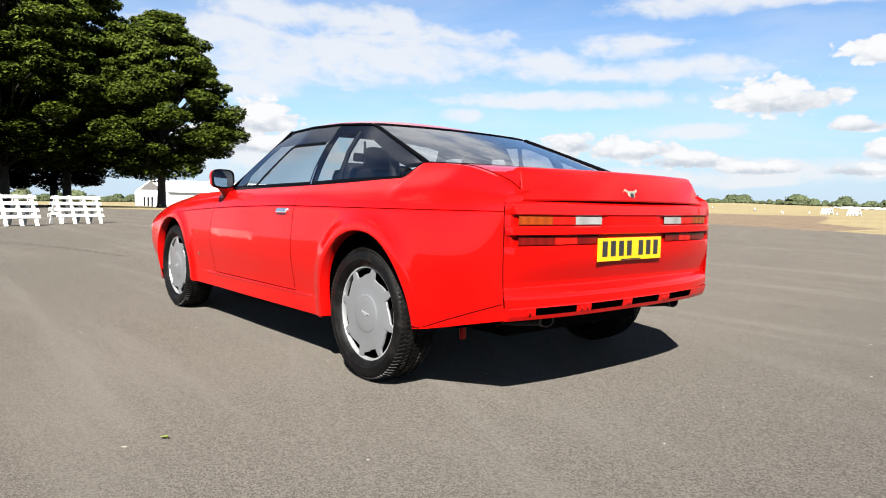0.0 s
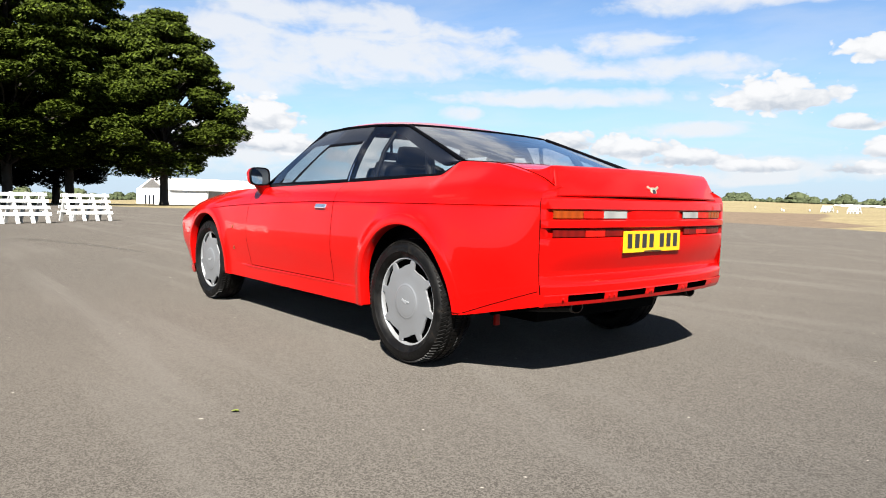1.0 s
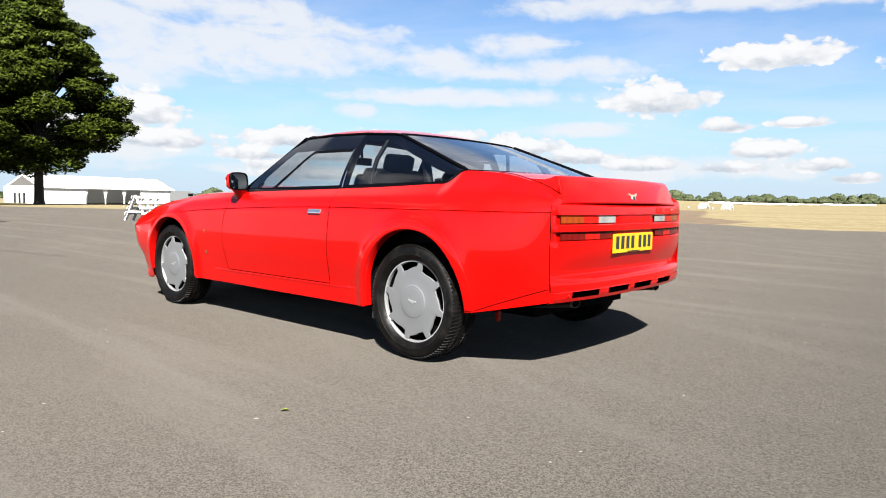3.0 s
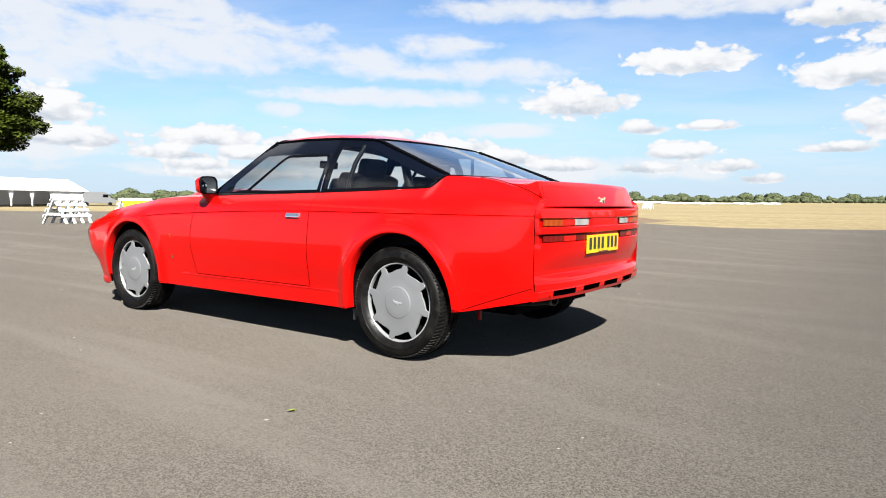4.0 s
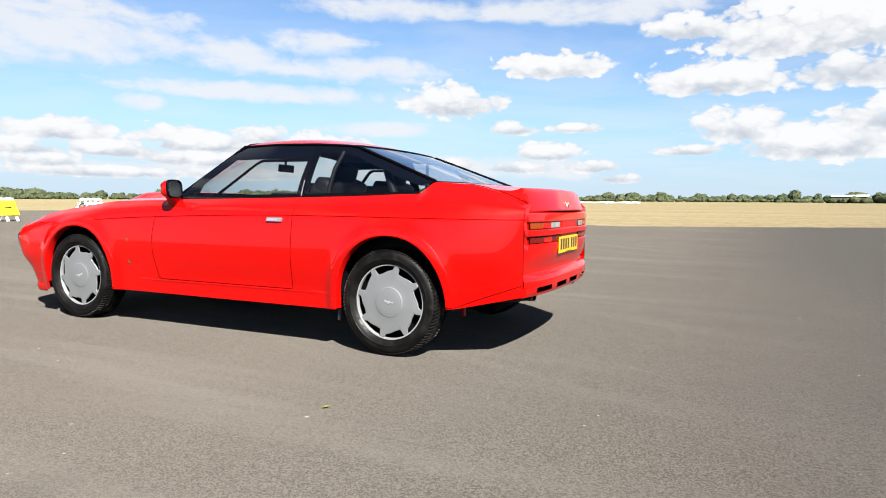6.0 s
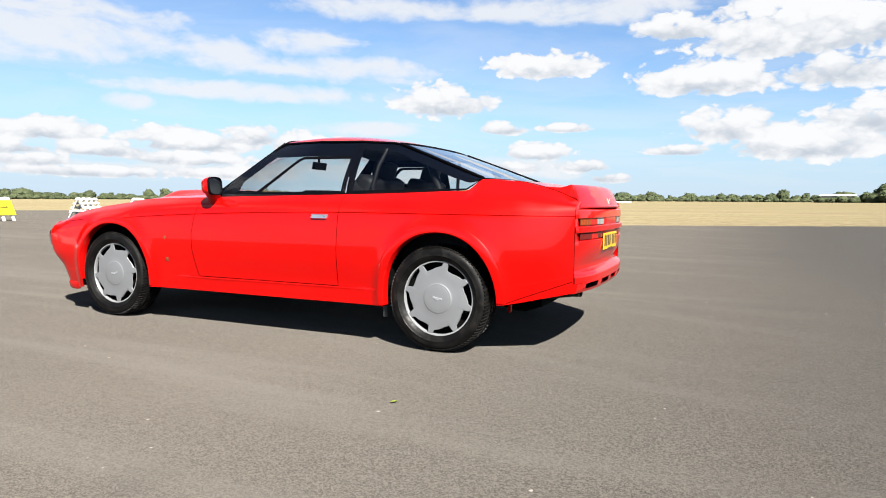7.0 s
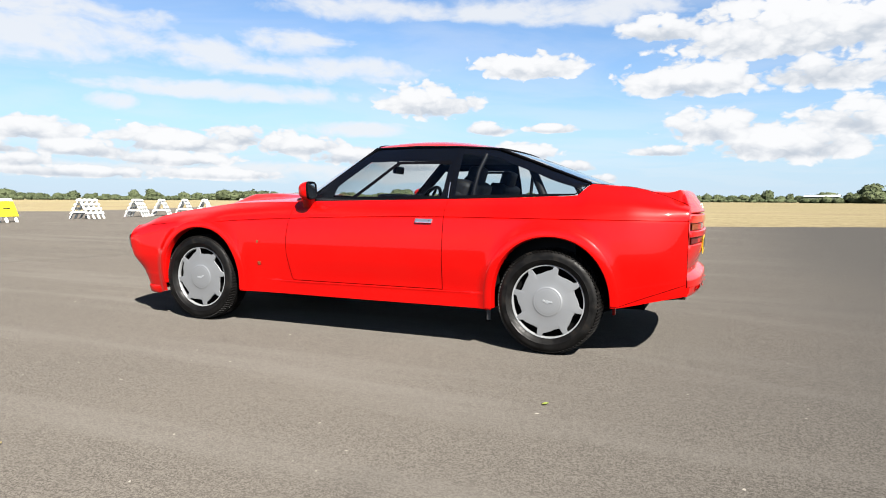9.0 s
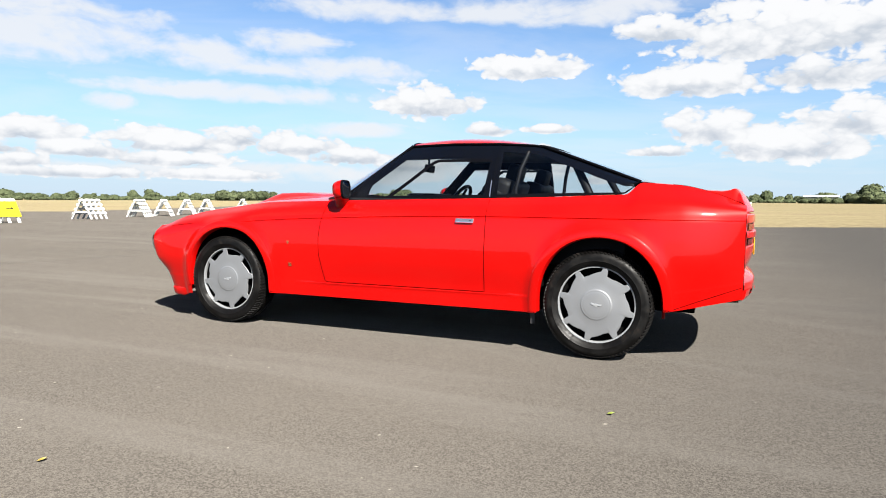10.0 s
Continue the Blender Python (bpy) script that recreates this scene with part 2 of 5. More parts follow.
def foliage(name, dark, light, scale, spec=0.3):
    m, n = material(name)
    at = n.add("ShaderNodeTexCoord").outputs["Object"]
    isl = n.add("ShaderNodeNewGeometry").outputs["Random Per Island"]
    f = n.math("ADD", n.math("MULTIPLY", isl, 0.6), n.math("MULTIPLY", n.noise(at, scale, 3), 0.4))
    col = n.mix(n.math("POWER", f, 1.5), dark, light)
    b = n.add("ShaderNodeBsdfPrincipled", {"Base Color": col, "Roughness": 0.6, "Specular IOR Level": spec})
    tr = n.add("ShaderNodeBsdfTranslucent", {0: col})
    n.add("ShaderNodeOutputMaterial", {0: n.add("ShaderNodeMixShader", {0: 0.05, 1: b.outputs[0], 2: tr.outputs[0]}).outputs[0]})
    return m


LEAVES = foliage("tree_leaves", (0.0030, 0.0060, 0.0006), (0.082, 0.112, 0.013), 0.4, 0.06)
CEDAR = foliage("dark_needles", (0.003, 0.005, 0.002), (0.014, 0.020, 0.006), 0.4, 0.06)
# distance haze is mixed into this leaf colour: paler, greyer green
HEDGE = foliage("hazed_far_hedge", (0.038, 0.048, 0.026), (0.092, 0.106, 0.056), 0.9, 0.0)

# ---- building helpers ----
def mesh_of(name, verts, faces, mat, smooth=True):
    me = bpy.data.meshes.new(name)
    me.from_pydata([tuple(map(float, v)) for v in verts], [], faces)
    me.materials.append(mat)
    me.validate()
    if smooth:
        me.shade_smooth()
        me.set_sharp_from_angle(angle=radians(38))
    me.update()
    return me


def piece(name, verts, faces, mat, parent=None, label="", smooth=True):
    ob = new(name, mesh_of(name, verts, faces, mat, smooth))
    ob.parent = parent
    if label:
        tagged(ob, label)
    return ob


def part(name, bm, mat, parent=None, label="", smooth=False):
    me = bpy.data.meshes.new(name)
    bm.to_mesh(me)
    bm.free()
    me.materials.append(mat)
    if smooth:
        me.shade_smooth()
    ob = new(name, me)
    ob.parent = parent
    if label:
        tagged(ob, label)
    return ob


def thing(name, label, category, group="", kind="", at=None):
    ob = new(name)
    if at is not None:
        ob.matrix_basis = at
    return tagged(ob, label, category, group, kind)


def box(bm, m, size, bevel=0.0):
    """A bevelled block of that size, at the pose m, into bm."""
    got = bmesh.ops.create_cube(bm, size=1.0, matrix=m @ Matrix.Diagonal((*size, 1)))["verts"]
    if bevel:
        edges = list({e for v in got for e in v.link_edges})
        bmesh.ops.bevel(bm, geom=edges, offset=bevel, segments=2, affect="EDGES", profile=0.6)
    return bm


def blocks(*specs, bevel=0.006):
    bm = bmesh.new()
    for m, size in specs:
        box(bm, m, size, bevel)
    return bm


def grid(points, closed=False):
    """Vertices and faces of a sheet through rows of points; closed joins the last column to the first."""
    rows, cols = len(points), len(points[0])
    verts = [p for row in points for p in row]
    span = cols if closed else cols - 1
    faces = [(i * cols + j, i * cols + (j + 1) % cols, (i + 1) * cols + (j + 1) % cols, (i + 1) * cols + j) for i in range(rows - 1) for j in range(span)]
    return verts, faces


def lathe(profile, steps, axis_y=True):
    """Rings of (radius, along) about the y axis."""
    return grid([[(r * math.sin(a), y, r * math.cos(a)) for a in [2 * math.pi * k / steps for k in range(steps)]] for r, y in profile], True)


def tube(points, radius, steps=12):
    """A round bar along points; radius may be a list."""
    pts = [Vector(p) for p in points]
    rows = []
    for i, p in enumerate(pts):
        d = (pts[min(i + 1, len(pts) - 1)] - pts[max(i - 1, 0)]).normalized()
        s = d.orthogonal().normalized() if i == 0 else (s - d * s.dot(d)).normalized()
        u = d.cross(s)
        r = radius[i] if isinstance(radius, (list, tuple)) else radius
        rows.append([p + r * (math.cos(a) * s + math.sin(a) * u) for a in [2 * math.pi * k / steps for k in range(steps)]])
    v, f = grid(rows, True)
    n = len(rows)
    f += [tuple(range(steps))[::-1], tuple(range((n - 1) * steps, n * steps))]
    return v, f


def glide(xs, ys, q):
    """Monotone cubic through (xs, ys), at q."""
    xs, ys, q = np.asarray(xs, float), np.asarray(ys, float), np.asarray(q, float)
    h, d = np.diff(xs), np.diff(ys) / np.diff(xs)
    m = np.concatenate(([d[0]], np.where(d[:-1] * d[1:] > 0, 2 * d[:-1] * d[1:] / np.where(d[:-1] + d[1:] == 0, 1, d[:-1] + d[1:]), 0), [d[-1]]))
    i = np.clip(np.searchsorted(xs, q) - 1, 0, len(xs) - 2)
    t = (q - xs[i]) / h[i]
    return (ys[i] * (1 + 2 * t) * (1 - t) ** 2 + m[i] * h[i] * t * (1 - t) ** 2 + ys[i + 1] * t * t * (3 - 2 * t) + m[i + 1] * h[i] * t * t * (t - 1))


def flipped(verts, faces):
    return [(v[0], -v[1], v[2]) for v in verts], [tuple(reversed(f)) for f in faces]


# ---- ground: level round the car, then falling and rising very gently to the far fields ----
def ground_z(x, y):
    r = math.hypot(x, y)
    s = min(max((r - 6) / 30, 0), 1)
    dip = math.exp(-((x + 108) ** 2 + (y - 54) ** 2) / 22 ** 2)
    q = min(max((r - 55) / 75, 0), 1)
    swell = 1.15 * q * q * (3 - 2 * q) * math.exp(-((math.degrees(math.atan2(y, x)) - 116) / 7.5) ** 2)
    return (0.0087 * x + 0.0089 * y) * s * s * (3 - 2 * s) - dip + swell


TARMAC = [(200, 72), (60, 37), (30, 30), (7.3, 24.4), (2, 22.4), (-1.3, 21.0), (-3.5, 21.9), (-5.3, 22.8), (-11.3, 25.5), (-23, 38), (-38, 56), (-50, 74), (-54, 72), (-47, 53), (-38.5, 31), (-37, 26.4),
          (-40, 24.2), (-38.8, 20.2), (-43.4, 17), (-52.6, 15), (-74, 12), (-115, -4), (-160, -70), (0, -200), (200, -120)]
DIRT = [(-5.3, 22.9), (-4.7, 26.1), (-8.9, 31.4), (-13, 44), (-16.5, 53), (-26, 55), (-39, 58), (-23, 38), (-11.3, 25.4)]


def inside_by(poly, x, y):
    """Signed distance to a polygon, positive within."""
    p = np.array(poly, float)
    q = np.roll(p, -1, 0)
    d = q - p
    t = np.clip(((x - p[:, 0]) * d[:, 0] + (y - p[:, 1]) * d[:, 1]) / (d ** 2).sum(1), 0, 1)
    far = np.hypot(p[:, 0] + t * d[:, 0] - x, p[:, 1] + t * d[:, 1] - y).min()
    c = ((p[:, 1] > y) != (q[:, 1] > y)) & (x < d[:, 0] * (y - p[:, 1]) / np.where(d[:, 1] == 0, 1e-9, d[:, 1]) + p[:, 0])
    return far if c.sum() % 2 else -far


def build_ground():
    angles = [radians(a) for a in np.concatenate((np.arange(60, 185, 0.5), np.arange(185, 420, 4.0)))]
    radii = list(np.concatenate((np.arange(0.5, 14, 0.75), np.geomspace(14, 130, 95), np.geomspace(140, 4500, 24))))
    rows = [[(r * math.cos(a), r * math.sin(a), ground_z(r * math.cos(a), r * math.sin(a))) for a in angles] for r in radii]
    verts, faces = grid(rows, True)
    n = len(angles)
    faces = [tuple(reversed(f)) for f in faces]
    verts.append((0, 0, 0))
    faces += [(len(verts) - 1, k, (k + 1) % n) for k in range(n)]
    m, net = material("apron")
    at = net.add("ShaderNodeNewGeometry").outputs["Position"]
    grass = net.add("ShaderNodeAttribute", None, attribute_name="grass").outputs["Fac"]
    dirt = net.add("ShaderNodeAttribute", None, attribute_name="dirt").outputs["Fac"]
    # asphalt: stones, binder, traffic polish and stains
    vor = net.add("ShaderNodeTexVoronoi", {"Vector": at, "Scale": 210.0}).outputs
    grit = net.noise(at, 420, 2, 0.7)
    grain = net.noise(at, 60, 5, 0.75)
    patch = net.noise(at, 0.35, 6, 0.6, 0.6)
    stretch = net.add("ShaderNodeMapping", {"Vector": at, "Rotation": (0, 0, radians(33)), "Scale": (0.12, 1.6, 1.0)}).outputs[0]
    streak = net.noise(stretch, 1.0, 5, 0.6, 0.3)
    stone = net.add("ShaderNodeSeparateColor", {0: vor[1]}).outputs[0]
    tone = net.math("ADD", net.math("MULTIPLY", stone, 0.26), net.math("ADD", net.math("MULTIPLY", grit, 0.44), net.math("MULTIPLY", grain, 0.36)))
    tar = net.mix(net.ramp(tone, 0.38, 0.68), (0.0305, 0.0275, 0.0242), (0.0800, 0.0726, 0.0638))
    tar = net.mix(net.ramp(patch, 0.35, 0.7, 0.0, 0.35), tar, (0.066, 0.059, 0.051))
    tar = net.mix(net.ramp(streak, 0.48, 0.70, 0.0, 0.55), tar, (0.078, 0.072, 0.065))
    tar = net.mix(net.ramp(net.noise(at, 0.9, 6, 0.65), 0.55, 0.75, 0.0, 0.28), tar, (0.031, 0.029, 0.027))
    # faint wheel tracks curving over the apron, a newer side also painted dimmer, pale scuffs
    swing = net.add("ShaderNodeVectorMath", {0: at, 1: (14.0, 26.0, 0.0)}, operation="DISTANCE").outputs["Value"]
    lane = net.noise(net.add("ShaderNodeCombineXYZ", {0: swing, 1: net.noise(at, 0.15, 2), 2: 0.0}).outputs[0], 2.2, 3, 0.6)
    tar = net.mix(net.ramp(lane, 0.54, 0.72, 0.0, 0.27), tar, (0.085, 0.080, 0.074))
    side = net.add("ShaderNodeSeparateXYZ", {0: at}).outputs
    # darker tar towards +x paints in the weaker light there, besides newer asphalt
    dim_newer_side = net.ramp(net.math("ADD", side[0], net.math("MULTIPLY", net.math("SUBTRACT", patch, 0.5), 3.0)), 0.7, 5.2, 0.0, 1.0)
    tar = net.mix(dim_newer_side, tar, net.mix(net.ramp(tone, 0.38, 0.68), (0.0225, 0.0212, 0.0200), (0.0530, 0.0502, 0.0466)))
    chip = net.ramp(net.noise(at, 14, 2), 0.735, 0.76, 0.0, 0.75)
    tar = net.mix(chip, tar, (0.19, 0.175, 0.155))
    # dry mown grass
    band = net.add("ShaderNodeMapping", {"Vector": at, "Rotation": (0, 0, radians(-14)), "Scale": (0.02, 0.22, 1.0)}).outputs[0]
    mow = net.noise(band, 1.0, 4, 0.6)
    tuft = net.noise(at, 3.0, 6, 0.7)
    dry = net.mix(net.ramp(tuft, 0.3, 0.7), (0.086, 0.071, 0.041), (0.148, 0.123, 0.072))
    dry = net.mix(net.ramp(mow, 0.5, 0.7, 0.0, 0.45), dry, (0.100, 0.096, 0.046))
    dry = net.mix(net.ramp(net.noise(band, 2.7, 3), 0.58, 0.68, 0.0, 0.5), dry, (0.10, 0.077, 0.052))
    fine_rows = net.noise(net.add("ShaderNodeMapping", {"Vector": at, "Rotation": (0, 0, radians(-14)), "Scale": (0.035, 0.85, 1.0)}).outputs[0], 1.0, 4, 0.6)
    dry = net.mix(net.ramp(fine_rows, 0.40, 0.72, 0.0, 0.40), dry, (0.190, 0.160, 0.096))
    rut = net.math("ABSOLUTE", net.math("ADD", net.math("SUBTRACT", side[1], 45.4), net.math("MULTIPLY", net.math("SUBTRACT", patch, 0.5), 3.0)))
    dry = net.mix(net.ramp(rut, 0.5, 1.5, 0.55, 0.0), dry, (0.095, 0.070, 0.048))
    green = net.ramp(net.noise(band, 1.7, 5, 0.65), 0.60, 0.74, 0.0, 0.45)
    dry = net.mix(green, dry, (0.085, 0.092, 0.036))
    soil = net.mix(net.ramp(tuft, 0.3, 0.7), (0.062, 0.047, 0.034), (0.098, 0.075, 0.055))
    edge = net.math("MULTIPLY", net.math("SUBTRACT", net.noise(at, 1.4, 5, 0.65), 0.5), 0.5)
    g = net.ramp(net.math("ADD", grass, edge), 0.47, 0.53)
    d = net.ramp(net.math("ADD", dirt, edge), 0.42, 0.58)
    col = net.mix(d, net.mix(g, tar, dry), soil)
    relief = net.math("ADD", net.math("MULTIPLY", vor[0], 0.5), net.math("ADD", net.math("MULTIPLY", grit, 0.5), grain))
    finish(net, {"Base Color": col, "Roughness": 0.95, "Specular IOR Level": 0.02, "Diffuse Roughness": 1.0}, relief, 0.40, 0.004)
    ob = piece("ground", verts, faces, m)
    for name, poly, sign in (("grass", TARMAC, -1), ("dirt", DIRT, 1)):
        lay = ob.data.attributes.new(name, "FLOAT", "POINT")
        lay.data.foreach_set("value", [min(max(0.5 + 0.5 * sign * inside_by(poly, v[0], v[1]), 0), 1) if 10 < math.hypot(v[0], v[1]) < 320 else (0.0 if name == "dirt" or math.hypot(v[0], v[1]) < 11 else 1.0) for v in verts])
    return tagged(ob, "worn grey asphalt apron running out to a dry grass airfield", "ground", kind="structure")


build_ground()

# ---- the car: nose towards -x, built about its own middle on the ground ----
car = thing("sports_car", "glossy red wedge-shaped two-door coupe parked on asphalt", "car", at=pose(0, 0.03, 0))
MID = 0.03
HUBS = (-1.305, 1.305)
ARCHES = ((-1.272, 0.33, 0.335, 0.390), (1.320, 0.33, 0.368, 0.408))

# Lines that run along the flank from the front corner to the rear corner.
STATION = [-1.93, -1.72, -1.5, -1.3, -1.0, -0.5, 0.0, 0.6, 1.0, 1.3, 1.44, 1.53, 1.75, 1.93, 2.112]
WIDE = ([0.80, 0.83, 0.86, 0.87, 0.872, 0.868, 0.872, 0.872, 0.878, 0.89, 0.888, 0.88, 0.848, 0.794, 0.730],
        [0.82, 0.86, 0.885, 0.89, 0.880, 0.872, 0.872, 0.872, 0.888, 0.90, 0.90, 0.897, 0.868, 0.818, 0.746],
        [0.835, 0.88, 0.898, 0.902, 0.898, 0.900, 0.903, 0.903, 0.905, 0.915, 0.918, 0.915, 0.893, 0.842, 0.753],
        [0.835, 0.87, 0.886, 0.895, 0.886, 0.880, 0.882, 0.882, 0.886, 0.892, 0.893, 0.892, 0.87, 0.822, 0.753],
        [0.82, 0.845, 0.852, 0.855, 0.855, 0.858, 0.860, 0.858, 0.855, 0.855, 0.853, 0.850, 0.833, 0.792, 0.738],
        [0.79, 0.79, 0.775, 0.77, 0.775, 0.805, 0.805, 0.795, 0.785, 0.775, 0.765, 0.70, 0.675, 0.66, 0.652])
HIGH = ([0.18, 0.18, 0.235, 0.25, 0.255, 0.257, 0.258, 0.260, 0.262, 0.275, 0.285, 0.295, 0.325, 0.362, 0.40],
        [0.34, 0.34, 0.36, 0.36, 0.358, 0.356, 0.359, 0.362, 0.366, 0.39, 0.40, 0.41, 0.435, 0.465, 0.50],
        [0.48, 0.50, 0.53, 0.56, 0.58, 0.60, 0.60, 0.60, 0.60, 0.61, 0.615, 0.618, 0.625, 0.63, 0.64],
        [0.60, 0.66, 0.715, 0.742, 0.775, 0.805, 0.826, 0.841, 0.843, 0.844, 0.8445, 0.845, 0.8455, 0.846, 0.847],
        [0.665, 0.735, 0.785, 0.812, 0.848, 0.870, 0.885, 0.898, 0.905, 0.912, 0.915, 0.925, 0.93, 0.918, 0.905],
        [0.712, 0.787, 0.838, 0.868, 0.908, 0.925, 0.940, 0.957, 0.970, 0.984, 0.99, 1.062, 1.048, 1.006, 0.936])
NOSE_BACK = [0.185, 0.135, 0.030, 0.0, 0.012, 0.05]       # how far each line lies behind the nose's tip
LEVELS = [(0, 1, 8), (1, 2, 14), (2, 3, 16), (3, 4, 10), (4, 5, 8)]


def flank_columns():
    cols = []
    for half, tip in ((0.0, -2.175), (0.30, -2.155), (0.55, -2.11), (0.71, -2.055)):
        cols.append([(tip + NOSE_BACK[k], half * WIDE[k][0] / 0.835 + MID * (half > 0), (0.18, 0.34, 0.48, 0.588, 0.655, 0.712)[k]) for k in range(6)])
    for i, x in enumerate(STATION):
        shift = [0.95 * b for b in NOSE_BACK] if i == 0 else [0] * 6
        start = -1.982 if i == 0 else x
        cols.append([(start + shift[k], WIDE[k][i] + MID, HIGH[k][i]) for k in range(6)])
    return np.array(cols)


COLS = flank_columns()
along = np.concatenate(([0], np.cumsum(np.hypot(np.diff(COLS[:, 3, 0]), np.diff(COLS[:, 3, 1])))))
FINE = np.concatenate([np.linspace(along[i], along[i + 1], max(3, int((along[i + 1] - along[i]) / 0.012)), endpoint=False) for i in range(len(along) - 1)] + [[along[-1]]])
LINES = np.array([[glide(along, COLS[:, k, c], FINE) for c in range(3)] for k in range(6)])     # line, coordinate, station


def arch_f(x, z, arch):
    cx, cz, rx, rz = arch
    return (abs((x - cx) / rx) ** 2.15 + (abs(max(z, cz) - cz) / rz) ** 2.15) ** (1 / 2.15)


def flank_column(j):
    """The upright section at fine station j: points from the sill to the top edge, with the folds at sill and waist."""
    p = LINES[:, :, j]
    s = np.arange(6)
    q = np.concatenate([np.linspace(a, b, n, endpoint=False) for a, b, n in LEVELS] + [[5]])
    got = [glide(s, p[:, c], q) for c in range(3)]
    pts = [[got[0][i], got[1][i], got[2][i]] for i in range(len(q))]
    outp = []
    for i, (x, wd, z) in enumerate(pts):
        for cx, cz, rx, rz in ARCHES:
            f = arch_f(x, z, (cx, cz, rx, rz))
            if f < 1.6 and x > -1.9:
                wd += 0.015 * math.exp(-(max(0, f - 1.09) / 0.10) ** 2)
        if q[i] == 1.0:                                   # the sill stands proud of the door
            deep = min(max((x + 0.75) / 0.3, 0), 1) * min(max((0.95 - x) / 0.35, 0), 1)
            outp += [[x, wd + 0.005 * deep, z - 0.005], [x, wd - 0.001 * deep, z]]
        elif q[i] == 3.0:                                 # waist groove
            deep = min(max((x + 1.15) / 0.1, 0), 1)
            outp += [[x, wd, z - 0.003], [x, wd - 0.006 * deep, z], [x, wd, z + 0.003]]
        else:
            outp.append([x, wd, z])
    return outp


FLANK = [flank_column(j) for j in range(len(FINE))]


def flank_y(x, z):
    """Half width of the flank at x, z."""
    js = [j for j in range(len(FLANK)) if FINE[j] > along[4]]
    a, b = sorted(js, key=lambda k: abs(FLANK[k][24][0] - x))[:2]
    ya, yb = (float(np.interp(z, [p[2] for p in FLANK[k]], [p[1] for p in FLANK[k]])) for k in (a, b))
    xa, xb = FLANK[a][24][0], FLANK[b][24][0]
    f = min(max((x - xa) / (xb - xa), 0), 1)
    return ya + (yb - ya) * f


def build_flank(side):
    verts, faces = grid([[tuple(p) for p in col] for col in FLANK])
    verts = [list(v) for v in verts]
    for v in verts:
        for a in ARCHES:
            if v[0] < -1.8:
                continue
            f = arch_f(v[0], v[2], a)
            if 0.94 < f < 1.06:                              # draw the rim of the opening onto the arch
                v[0] = a[0] + (v[0] - a[0]) / f
                if v[2] > a[1]:
                    v[2] = a[1] + (v[2] - a[1]) / f
    keep = []
    for f in faces:
        c = np.mean([verts[k] for k in f], 0)
        if any(arch_f(c[0], c[2], a) < 0.985 for a in ARCHES):
            continue
        keep.append(f)
    is_door = []
    body = []
    for f in keep:
        c = np.mean([verts[k] for k in f], 0)
        (is_door if -0.52 < c[0] < 0.617 and c[2] > 0.362 else body).append(f)
    sgn = -1 if side == "near" else 1

    def sub(fs):
        used = sorted({k for f in fs for k in f})
        new_at = {k: i for i, k in enumerate(used)}
        vs = [(verts[k][0], sgn * verts[k][1], verts[k][2]) for k in used]
        fs = [tuple(new_at[k] for k in (f if sgn < 0 else reversed(f))) for f in fs]
        return vs, fs

    b = piece("flank", *sub(body), RED, car, "glossy red side panel with flared wheel arches")
    d = piece("door", *sub(is_door), RED, car, "glossy red closed door")
    return b, d


def ribbon(path, width, lift, sgn):
    """A narrow strip that follows the flank along (x, z) points."""
    pts = []
    for (x0, z0), (x1, z1) in zip(path, path[1:]):
        n = max(2, int(math.hypot(x1 - x0, z1 - z0) / 0.03))
        pts += [(x0 + (x1 - x0) * k / n, z0 + (z1 - z0) * k / n) for k in range(n)]
    pts.append(path[-1])
    rows = []
    for i, (x, z) in enumerate(pts):
        dx, dz = pts[min(i + 1, len(pts) - 1)][0] - pts[max(i - 1, 0)][0], pts[min(i + 1, len(pts) - 1)][1] - pts[max(i - 1, 0)][1]
        L = math.hypot(dx, dz) or 1
        nx, nz = -dz / L * width / 2, dx / L * width / 2
        rows.append([(x + s * nx, sgn * (flank_y(x + s * nx, z + s * nz) + lift), z + s * nz) for s in (-1, 1)])
    return grid(rows)


